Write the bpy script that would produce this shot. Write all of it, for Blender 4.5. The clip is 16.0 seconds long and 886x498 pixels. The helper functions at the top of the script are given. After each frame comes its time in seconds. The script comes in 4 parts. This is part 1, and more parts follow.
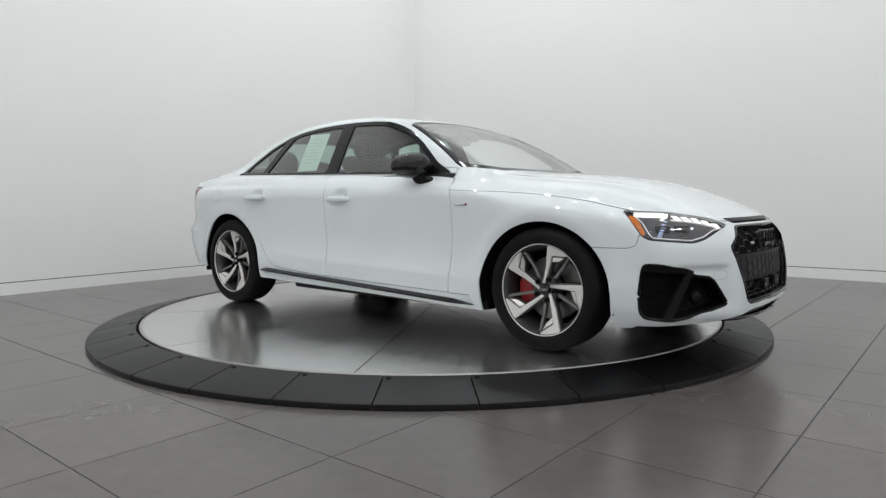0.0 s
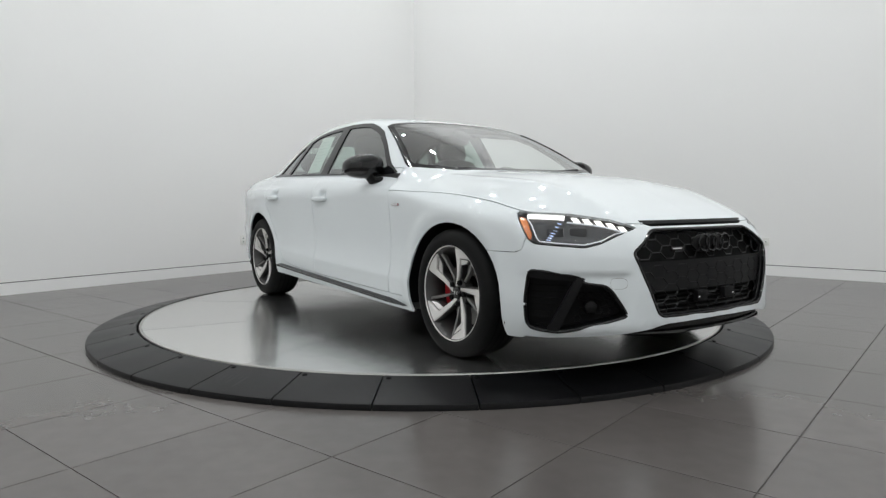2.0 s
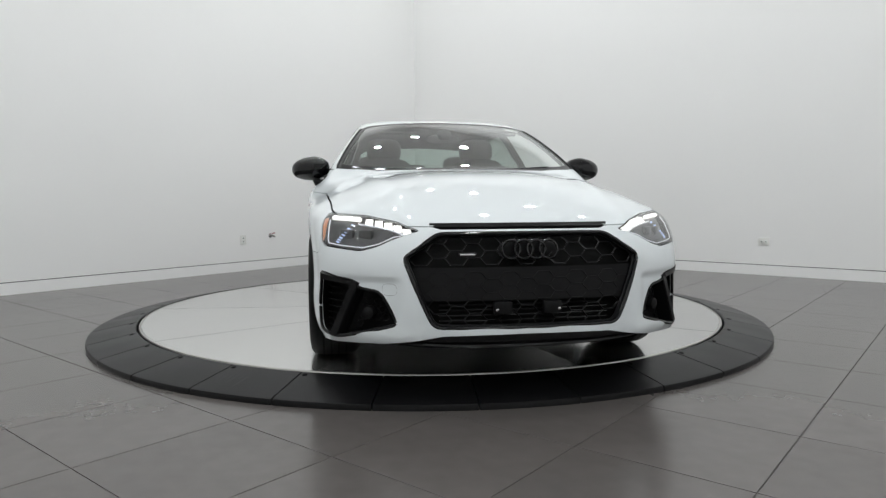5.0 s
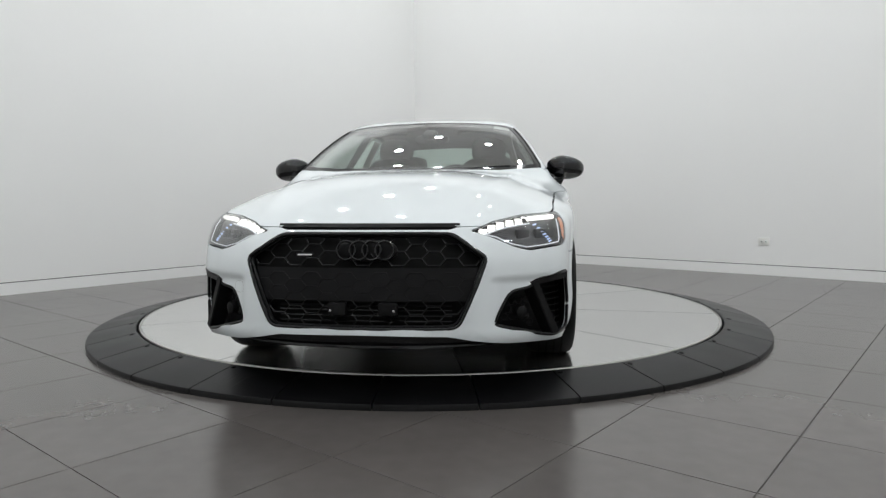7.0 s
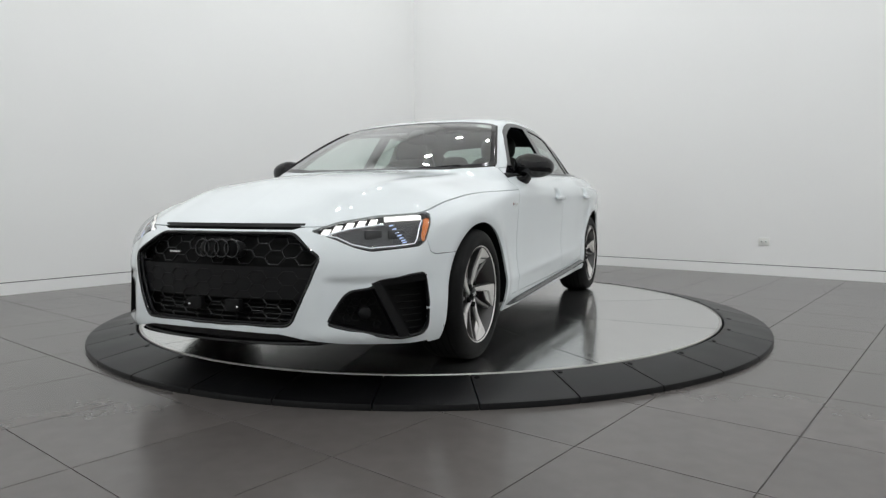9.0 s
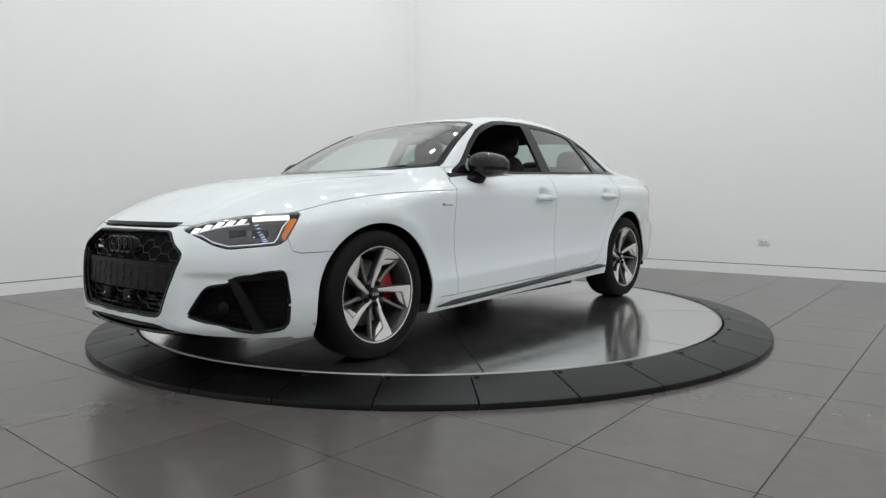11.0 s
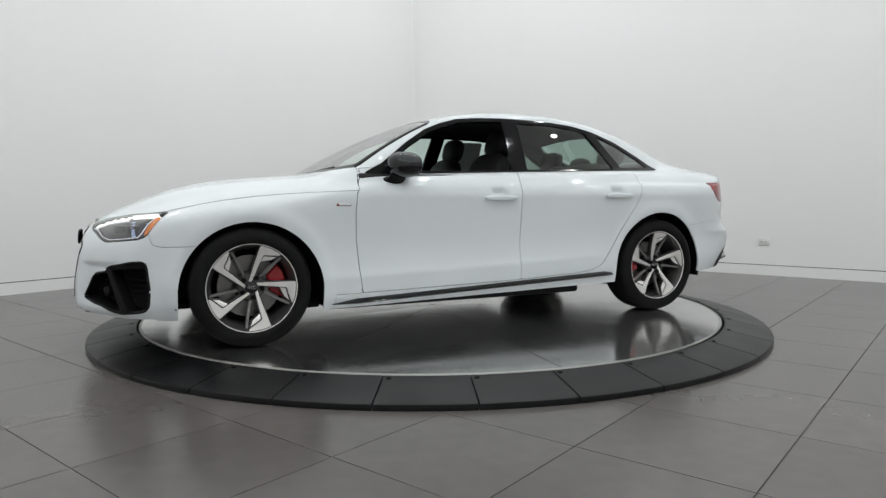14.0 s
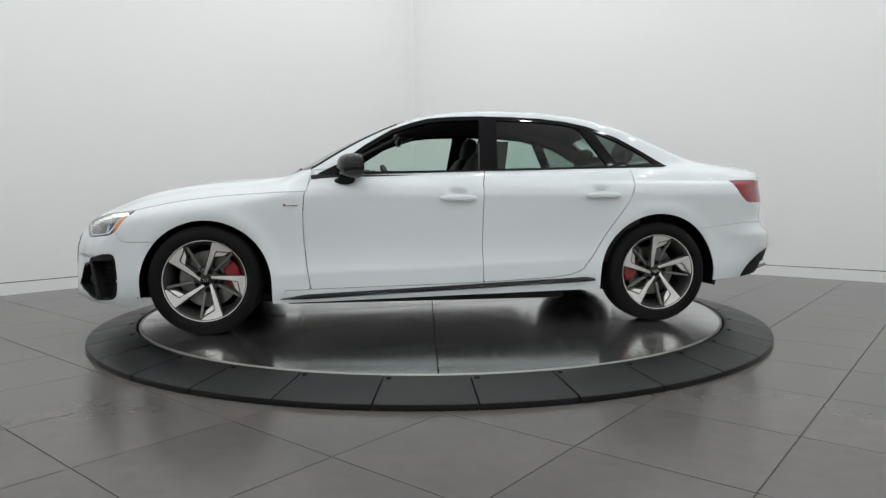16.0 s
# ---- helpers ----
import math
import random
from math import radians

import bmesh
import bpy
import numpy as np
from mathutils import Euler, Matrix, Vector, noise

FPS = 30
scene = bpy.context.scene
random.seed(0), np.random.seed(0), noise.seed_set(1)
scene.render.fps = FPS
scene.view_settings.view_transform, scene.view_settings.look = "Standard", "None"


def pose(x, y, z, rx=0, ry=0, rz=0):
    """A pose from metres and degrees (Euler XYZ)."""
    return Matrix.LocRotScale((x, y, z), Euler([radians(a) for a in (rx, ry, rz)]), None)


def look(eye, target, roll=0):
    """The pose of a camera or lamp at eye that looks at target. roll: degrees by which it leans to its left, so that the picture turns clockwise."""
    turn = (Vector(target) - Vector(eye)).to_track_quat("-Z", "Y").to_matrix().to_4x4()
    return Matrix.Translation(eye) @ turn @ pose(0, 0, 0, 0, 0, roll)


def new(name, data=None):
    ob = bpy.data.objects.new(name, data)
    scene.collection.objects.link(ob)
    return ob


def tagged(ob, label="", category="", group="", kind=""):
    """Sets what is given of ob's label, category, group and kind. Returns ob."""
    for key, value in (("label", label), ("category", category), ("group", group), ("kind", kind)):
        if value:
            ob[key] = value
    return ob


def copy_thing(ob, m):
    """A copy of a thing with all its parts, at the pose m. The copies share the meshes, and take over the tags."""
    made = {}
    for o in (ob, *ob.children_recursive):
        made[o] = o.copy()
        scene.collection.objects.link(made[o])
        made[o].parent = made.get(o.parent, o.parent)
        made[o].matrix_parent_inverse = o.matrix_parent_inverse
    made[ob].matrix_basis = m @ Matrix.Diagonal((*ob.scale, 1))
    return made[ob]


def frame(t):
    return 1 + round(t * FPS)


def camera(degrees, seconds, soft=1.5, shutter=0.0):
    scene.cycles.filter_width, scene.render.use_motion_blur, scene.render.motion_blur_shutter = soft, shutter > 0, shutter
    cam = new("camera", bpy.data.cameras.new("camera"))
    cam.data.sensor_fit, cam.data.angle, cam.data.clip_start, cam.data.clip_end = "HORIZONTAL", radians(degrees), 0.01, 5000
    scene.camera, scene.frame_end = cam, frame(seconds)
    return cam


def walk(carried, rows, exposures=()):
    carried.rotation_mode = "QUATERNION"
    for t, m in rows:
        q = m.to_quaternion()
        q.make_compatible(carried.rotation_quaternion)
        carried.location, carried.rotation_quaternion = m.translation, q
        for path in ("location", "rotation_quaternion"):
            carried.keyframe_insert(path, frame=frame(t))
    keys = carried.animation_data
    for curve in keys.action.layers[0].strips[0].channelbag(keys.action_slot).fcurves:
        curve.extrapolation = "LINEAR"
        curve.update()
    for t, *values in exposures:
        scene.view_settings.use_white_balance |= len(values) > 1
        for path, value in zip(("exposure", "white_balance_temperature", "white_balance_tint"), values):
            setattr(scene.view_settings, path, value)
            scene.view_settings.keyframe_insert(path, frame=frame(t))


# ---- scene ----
# camera on a fixed stand, a little under hip height
cam = camera(67.84, 16.0, soft=1.35)
EYE = (0.0, -4.972, 0.862)
FIX = look(EYE, (EYE[0] + 0.016681, EYE[1] + 0.99724, EYE[2] - 0.072001), -0.289)
walk(cam, [(0.0, FIX), (16.0, FIX)], [(0.0, 0.0), (16.0, 0.0)])

# ---- light: recessed round ceiling lamps in a closed white room ----
world = bpy.data.worlds.new("world")
world.use_nodes = True
world.node_tree.nodes["Background"].inputs["Strength"].default_value = 0.0
scene.world = world
LAMP_WATTS = 12.15
CEILING_Z = 6.0
CORNER = Vector((-0.27, 5.98, 0))
DIR_L = Vector((-0.621, -0.784, 0)).normalized()
DIR_R = Vector((0.758, -0.652, 0)).normalized()
ROOM = 11.6
LAMP_GRID = [(i, j) for i in range(8) for j in range(8) if min(i, j) == 0 or max(i, j) == 7 or (i + j) % 3 == 0]
LAMP_SPOTS = [CORNER + DIR_L * (1.25 + 1.3 * i) + DIR_R * (1.25 + 1.3 * j) for i, j in LAMP_GRID]


# ---- materials ----
def mat(name, base, rough=0.5, metal=0.0, vary=0.06, scale=6.0, fine=120.0, bump=0.0, coat=0.0, spec=0.5, rvary=0.08, stretch=None, emit=0.0, aniso=0.0):
    m = bpy.data.materials.new(name)
    m.use_nodes = True
    t = m.node_tree
    b = t.nodes["Principled BSDF"]
    b.inputs["Metallic"].default_value = metal
    b.inputs["Coat Weight"].default_value = coat
    b.inputs["Coat Roughness"].default_value = 0.012
    b.inputs["Specular IOR Level"].default_value = spec
    b.inputs["Anisotropic"].default_value = aniso
    tc = t.nodes.new("ShaderNodeTexCoord")
    mp = t.nodes.new("ShaderNodeMapping")
    if stretch:
        mp.inputs["Scale"].default_value = stretch
    t.links.new(tc.outputs["Object"], mp.inputs["Vector"])
    n1, n2 = t.nodes.new("ShaderNodeTexNoise"), t.nodes.new("ShaderNodeTexNoise")
    n1.inputs["Scale"].default_value, n2.inputs["Scale"].default_value = scale, fine
    n1.inputs["Detail"].default_value, n2.inputs["Detail"].default_value = 4, 2
    for n in (n1, n2):
        t.links.new(mp.outputs["Vector"], n.inputs["Vector"])
    mix = t.nodes.new("ShaderNodeMath")
    mix.operation = "MULTIPLY_ADD"
    mix.inputs[1].default_value = 0.6
    t.links.new(n1.outputs["Fac"], mix.inputs[0])
    half = t.nodes.new("ShaderNodeMath")
    half.operation = "MULTIPLY"
    half.inputs[1].default_value = 0.4
    t.links.new(n2.outputs["Fac"], half.inputs[0])
    t.links.new(half.outputs[0], mix.inputs[2])
    ramp = t.nodes.new("ShaderNodeMapRange")
    ramp.inputs["From Min"].default_value, ramp.inputs["From Max"].default_value = 0.3, 0.7
    ramp.inputs["To Min"].default_value, ramp.inputs["To Max"].default_value = 1 - vary, 1 + vary
    t.links.new(mix.outputs[0], ramp.inputs["Value"])
    col = t.nodes.new("ShaderNodeVectorMath")
    col.operation = "SCALE"
    col.inputs[0].default_value = base
    t.links.new(ramp.outputs[0], col.inputs["Scale"])
    t.links.new(col.outputs[0], b.inputs["Base Color"])
    rr = t.nodes.new("ShaderNodeMapRange")
    rr.inputs["From Min"].default_value, rr.inputs["From Max"].default_value = 0.3, 0.7
    rr.inputs["To Min"].default_value, rr.inputs["To Max"].default_value = rough * (1 - rvary), rough * (1 + rvary)
    t.links.new(mix.outputs[0], rr.inputs["Value"])
    t.links.new(rr.outputs[0], b.inputs["Roughness"])
    if bump:
        bp = t.nodes.new("ShaderNodeBump")
        bp.inputs["Strength"].default_value = bump
        bp.inputs["Distance"].default_value = 0.002
        t.links.new(n2.outputs["Fac"], bp.inputs["Height"])
        t.links.new(bp.outputs[0], b.inputs["Normal"])
    if emit:
        b.inputs["Emission Color"].default_value = (*base, 1)
        b.inputs["Emission Strength"].default_value = emit
    return m


def glass(name, tint, gloss=0.05, fall=2.8):
    """Thin tinted sheet: clear pass-through, with a mirror reflection that grows at a flat angle."""
    m = bpy.data.materials.new(name)
    m.use_nodes = True
    t = m.node_tree
    t.nodes.remove(t.nodes["Principled BSDF"])
    out = t.nodes["Material Output"]
    tr, gl, mx = (t.nodes.new("ShaderNode" + k) for k in ("BsdfTransparent", "BsdfGlossy", "MixShader"))
    lw, pw, sc = t.nodes.new("ShaderNodeLayerWeight"), t.nodes.new("ShaderNodeMath"), t.nodes.new("ShaderNodeMath")
    lw.inputs["Blend"].default_value = 0.5
    pw.operation, sc.operation = "POWER", "MULTIPLY_ADD"
    pw.inputs[1].default_value = fall
    sc.inputs[1].default_value, sc.inputs[2].default_value = 0.9, gloss
    tr.inputs["Color"].default_value = (*tint, 1)
    gl.inputs["Roughness"].default_value = 0.0
    t.links.new(lw.outputs["Facing"], pw.inputs[0])
    t.links.new(pw.outputs[0], sc.inputs[0])
    t.links.new(sc.outputs[0], mx.inputs[0])
    t.links.new(tr.outputs[0], mx.inputs[1])
    t.links.new(gl.outputs[0], mx.inputs[2])
    t.links.new(mx.outputs[0], out.inputs["Surface"])
    return m


WALL = mat("wall_paint", (0.90, 0.90, 0.89), 0.6, vary=0.012, scale=0.6, fine=180, bump=0.03)
CEIL = mat("ceiling_paint", (0.88, 0.88, 0.87), 0.7, vary=0.02, scale=0.8)
GROUT = mat("grout", (0.06, 0.055, 0.05), 0.8, vary=0.2, scale=9)
RUBBER = mat("ramp_rubber", (0.005, 0.005, 0.0055), 0.36, vary=0.45, scale=3, fine=240, bump=0.12, rvary=0.15, spec=0.2)
SCUFF = mat("rubbed_rubber", (0.030, 0.030, 0.031), 0.5, vary=0.6, scale=60, fine=400, spec=0.2)
HOLE = mat("bolt_black", (0.005, 0.005, 0.005), 0.7, vary=0.2, spec=0.1)
STEEL = mat("brushed_aluminium", (0.80, 0.80, 0.785), 0.17, metal=0.96, vary=0.09, scale=2.5, fine=90, stretch=(1, 10, 1), rvary=0.3, aniso=0.4)


def plate_shade(m, low, high):
    """Each plate a little lighter or darker than the next."""
    t = m.node_tree
    b = t.nodes["Principled BSDF"]
    src = b.inputs["Base Color"].links[0].from_socket
    info, span, sc = t.nodes.new("ShaderNodeObjectInfo"), t.nodes.new("ShaderNodeMapRange"), t.nodes.new("ShaderNodeVectorMath")
    span.inputs["To Min"].default_value, span.inputs["To Max"].default_value = low, high
    sc.operation = "SCALE"
    t.links.new(info.outputs["Random"], span.inputs["Value"])
    t.links.new(src, sc.inputs[0])
    t.links.new(span.outputs[0], sc.inputs["Scale"])
    t.links.new(sc.outputs[0], b.inputs["Base Color"])


plate_shade(STEEL, 0.74, 1.06)
EDGE = mat("aluminium_edge", (0.52, 0.51, 0.49), 0.3, metal=1.0)
PAINT = mat("white_paint", (0.745, 0.785, 0.80), 0.6, vary=0.008, scale=2, fine=900, coat=1.0, rvary=0.05, spec=0.0)
PILLAR = mat("pillar_gloss_black", (0.006, 0.006, 0.007), 0.07, vary=0.1, spec=0.22)
GLOSS = mat("gloss_black", (0.005, 0.005, 0.006), 0.10, vary=0.1, spec=0.4)
MATT = mat("matt_black_plastic", (0.006, 0.006, 0.0065), 0.5, vary=0.2, fine=500, bump=0.1, spec=0.18)
SATIN = mat("satin_black", (0.0035, 0.0035, 0.004), 0.30, vary=0.2, spec=0.22)
TYRE = mat("tyre_rubber", (0.008, 0.008, 0.008), 0.6, vary=0.25, scale=14, fine=300, bump=0.2, spec=0.12)
RIMCUT = mat("machined_alloy", (0.78, 0.76, 0.74), 0.34, metal=0.55, vary=0.05, scale=20, stretch=(1, 1, 8))
# one anthracite: dark copy for shaded wheel inside, light copy for lit inner spokes
RIMDARK = mat("anthracite_alloy", (0.075, 0.073, 0.072), 0.36, metal=0.6, vary=0.08)
RIMDARK_LIT = mat("anthracite_alloy_lit", (0.20, 0.195, 0.19), 0.38, metal=0.6, vary=0.08)
DISC = mat("brake_iron", (0.22, 0.215, 0.21), 0.35, metal=1.0, vary=0.1, scale=30)
RED = mat("caliper_red", (0.48, 0.012, 0.02), 0.3, coat=0.6, vary=0.06)
AMBER = mat("amber_reflector", (0.75, 0.19, 0.01), 0.15, coat=1.0, vary=0.12, fine=400)
TAIL = mat("tail_red", (0.27, 0.007, 0.012), 0.12, coat=0.3, vary=0.12, fine=300)
LAMPIN = mat("lamp_housing", (0.05, 0.05, 0.053), 0.3, metal=0.3, vary=0.2, scale=25)
LED = mat("daylight_led", (1.0, 0.98, 0.93), 0.3, emit=1.35)
LEDBLUE = mat("cold_light_bar", (0.55, 0.68, 1.0), 0.3, emit=0.28)
LEDDIM = mat("light_guide", (0.9, 0.92, 0.95), 0.2, emit=0.22)
CABIN = mat("cabin_black", (0.013, 0.013, 0.014), 0.62, vary=0.2, scale=30, bump=0.1)
LINER = mat("headliner_black", (0.016, 0.016, 0.017), 0.85, vary=0.15, scale=40)
LEATHER = mat("seat_leather", (0.010, 0.0095, 0.0095), 0.6, vary=0.2, scale=30, fine=400, bump=0.25, spec=0.2)
PAPER = mat("paper", (0.80, 0.84, 0.80), 0.6, vary=0.03)
PRINT = mat("paper_print", (0.60, 0.66, 0.63), 0.7)
CHROME = mat("chrome", (0.75, 0.75, 0.76), 0.12, metal=1.0)
BADGERED = mat("badge_red", (0.25, 0.015, 0.02), 0.3)
OUTLET = mat("outlet_plastic", (0.78, 0.78, 0.75), 0.4, vary=0.02)
LENSGLOW = mat("lamp_lens", (1.0, 0.97, 0.92), 0.4, emit=9.0)
SHIELD = glass("windscreen_glass", (0.82, 0.90, 0.86), 0.08, 2.0)
SIDEGLASS = glass("tinted_side_glass", (0.66, 0.80, 0.74), 0.06)
DARKGLASS = glass("dark_quarter_glass", (0.30, 0.37, 0.34), 0.085)
LAMPGLASS = glass("clear_lens", (0.93, 0.94, 0.95))


def tile_material():
    m = mat("porcelain_tile", (0.100, 0.091, 0.086), 0.22, vary=0.10, scale=1.6, fine=12, rvary=0.0)
    t = m.node_tree
    b = t.nodes["Principled BSDF"]
    src = b.inputs["Base Color"].links[0].from_socket
    info = t.nodes.new("ShaderNodeObjectInfo")
    r = t.nodes.new("ShaderNodeMapRange")
    r.inputs["To Min"].default_value, r.inputs["To Max"].default_value = 0.93, 1.07
    t.links.new(info.outputs["Random"], r.inputs["Value"])
    sc = t.nodes.new("ShaderNodeVectorMath")
    sc.operation = "SCALE"
    t.links.new(src, sc.inputs[0])
    t.links.new(r.outputs[0], sc.inputs["Scale"])
    t.links.new(sc.outputs[0], b.inputs["Base Color"])
    return m


TILE = tile_material()


def vary_plates(m):
    """Each plate is brushed along its own way."""
    t = m.node_tree
    b = t.nodes["Principled BSDF"]
    info = t.nodes.new("ShaderNodeObjectInfo")
    t.links.new(info.outputs["Random"], b.inputs["Anisotropic Rotation"])
    src = b.inputs["Roughness"].links[0].from_socket
    r, mul = t.nodes.new("ShaderNodeMapRange"), t.nodes.new("ShaderNodeMath")
    r.inputs["To Min"].default_value, r.inputs["To Max"].default_value = 0.75, 1.3
    mul.operation = "MULTIPLY"
    t.links.new(info.outputs["Random"], r.inputs["Value"])
    t.links.new(src, mul.inputs[0])
    t.links.new(r.outputs[0], mul.inputs[1])
    t.links.new(mul.outputs[0], b.inputs["Roughness"])


vary_plates(STEEL)


# ---- mesh helpers ----
def mesh_of(geo, name, material, smooth=True):
    me = bpy.data.meshes.new(name)
    if isinstance(geo, tuple):
        me.from_pydata([tuple(v) for v in np.asarray(geo[0]).tolist()], [], [tuple(f) for f in (geo[1].tolist() if hasattr(geo[1], "tolist") else geo[1])])
    else:
        geo.to_mesh(me)
        geo.free()
    me.materials.append(material)
    if smooth:
        me.shade_smooth()
        me.set_sharp_from_angle(angle=radians(38))
    return me


def part(name, geo, material, parent=None, label="", smooth=True):
    ob = new(name, mesh_of(geo, name, material, smooth))
    ob.parent = parent
    if label:
        tagged(ob, label)
    return ob


def empty(name):
    return new(name, None)


def box(size, m=None, bevel=0.0, bm=None, seg=2):
    b = bmesh.new()
    bmesh.ops.create_cube(b, size=1.0, matrix=Matrix.Diagonal((*size, 1)))
    if bevel:
        bmesh.ops.bevel(b, geom=b.edges[:], offset=bevel, segments=seg, profile=0.6, affect="EDGES")
    if m is not None:
        b.transform(m)
    return join(bm, b)


def join(bm, b):
    if bm is None:
        return b
    me = bpy.data.meshes.new("tmp")
    b.to_mesh(me)
    b.free()
    bm.from_mesh(me)
    bpy.data.meshes.remove(me)
    return bm


def prism(poly, depth, m=None, bevel=0.0, bm=None):
    """A plate in the xy plane, poly counter-clockwise, from z=0 up to depth."""
    b = bmesh.new()
    vs = [b.verts.new((x, y, 0)) for x, y in poly]
    f = b.faces.new(vs)
    r = bmesh.ops.extrude_face_region(b, geom=[f])
    bmesh.ops.translate(b, verts=[v for v in r["geom"] if isinstance(v, bmesh.types.BMVert)], vec=(0, 0, depth))
    bmesh.ops.recalc_face_normals(b, faces=b.faces[:])
    if bevel:
        top = [e for e in b.edges if all(abs(v.co.z - depth) < 1e-6 for v in e.verts)]
        bmesh.ops.bevel(b, geom=top, offset=bevel, segments=1, affect="EDGES")
    if m is not None:
        b.transform(m)
    return join(bm, b)


def lathe(profile, n=64, m=None, bm=None, closed=False):
    """Revolve (radius, height) pairs about z."""
    pr = np.array(profile, float)
    a = np.linspace(0, 2 * np.pi, n, endpoint=False)
    V = np.stack([np.outer(np.cos(a), pr[:, 0]), np.outer(np.sin(a), pr[:, 0]), np.tile(pr[:, 1], (n, 1))], 2).reshape(-1, 3)
    k = len(pr)
    F = []
    for i in range(n):
        for j in range(k if closed else k - 1):
            j2 = (j + 1) % k
            i2 = (i + 1) % n
            F.append((i * k + j, i2 * k + j, i2 * k + j2, i * k + j2))
    b = bmesh.new()
    me = bpy.data.meshes.new("tmp")
    me.from_pydata(V.tolist(), [], F)
    b.from_mesh(me)
    bpy.data.meshes.remove(me)
    bmesh.ops.remove_doubles(b, verts=b.verts[:], dist=1e-6)
    if m is not None:
        b.transform(m)
    return join(bm, b)


def tube(path, r, n=8, closed=False, bm=None, flat=1.0):
    """A rod of radius r along points."""
    pts = [Vector(p) for p in path]
    V, F = [], []
    k = len(pts)
    for i, p in enumerate(pts):
        a = pts[(i - 1) % k] if closed or i else p
        c = pts[(i + 1) % k] if closed or i < k - 1 else p
        d = (c - a).normalized()
        u = d.cross(Vector((0, 0, 1)))
        u = u.normalized() if u.length > 1e-3 else Vector((1, 0, 0))
        w = d.cross(u)
        for j in range(n):
            q = 2 * math.pi * j / n
            V.append(p + u * (math.cos(q) * r) + w * (math.sin(q) * r * flat))
    for i in range(k if closed else k - 1):
        for j in range(n):
            a, b_ = i * n, ((i + 1) % k) * n
            F.append((a + j, a + (j + 1) % n, b_ + (j + 1) % n, b_ + j))
    if not closed:
        F += [tuple(range(n)), tuple(range((k - 1) * n, k * n))]
    b = bmesh.new()
    me = bpy.data.meshes.new("tmp")
    me.from_pydata([tuple(v) for v in V], [], F)
    b.from_mesh(me)
    bpy.data.meshes.remove(me)
    bmesh.ops.recalc_face_normals(b, faces=b.faces[:])
    return join(bm, b)


def blob(size, m=None, power=2.6, n=28, bm=None):
    """A rounded block (superellipsoid) of full size."""
    b = bmesh.new()
    bmesh.ops.create_uvsphere(b, u_segments=n, v_segments=n // 2, radius=1.0)
    for v in b.verts:
        k = sum(abs(c) ** power for c in v.co) ** (-1 / power)
        v.co = Vector((v.co.x * k * size[0] / 2, v.co.y * k * size[1] / 2, v.co.z * k * size[2] / 2))
    if m is not None:
        b.transform(m)
    return join(bm, b)


# ---- the room ----
def structure(ob, label, category):
    return tagged(ob, label, category, kind="structure")


def wall(name, a, d, inner):
    """White painted wall from a along d, thickness away from the room, with a shadow gap above a flush base."""
    thick = 0.15
    mid = a + d * (ROOM / 2) - inner * (thick / 2)
    turn = Matrix.Translation(mid) @ Matrix.Rotation(math.atan2(d.y, d.x), 4, "Z")
    z0 = 0.122
    w = part(name, box((ROOM + 2 * thick, thick, CEILING_Z - z0), turn @ pose(0, 0, (CEILING_Z + z0) / 2)), WALL, None, smooth=False)
    structure(w, "smooth white painted showroom wall with a shadow gap", "wall")
    part("shadow_gap", box((ROOM + 2 * thick, thick - 0.024, 0.012), turn @ pose(0, 0, z0 - 0.006)), HOLE, w, smooth=False)
    part("baseboard", box((ROOM + 2 * thick, thick, z0 - 0.008), turn @ pose(0, 0, (z0 - 0.008) / 2), 0.001), WALL, w, smooth=False)
    return w


def room():
    far_l, far_r = CORNER + DIR_L * ROOM, CORNER + DIR_R * ROOM
    wall("wall_west", CORNER, DIR_L, DIR_R)
    wall("wall_north", CORNER, DIR_R, DIR_L)
    wall("wall_south", far_l, DIR_R, -DIR_L)
    wall("wall_east", far_r, DIR_L, -DIR_R)
    c = CORNER + (DIR_L + DIR_R) * (ROOM / 2)
    turn = math.degrees(math.atan2(DIR_R.y, DIR_R.x))
    ce = part("ceiling", box((ROOM + 1, ROOM + 1, 0.2), pose(c.x, c.y, CEILING_Z + 0.1, 0, 0, turn)), CEIL, None, smooth=False)
    structure(ce, "white painted showroom ceiling with round lamps", "ceiling")
    fl = part("floor", box((ROOM + 1, ROOM + 1, 0.2), pose(c.x, c.y, -0.1032, 0, 0, turn)), GROUT, None, smooth=False)
    structure(fl, "dark grey porcelain tile floor with thin joints", "floor")
    return fl


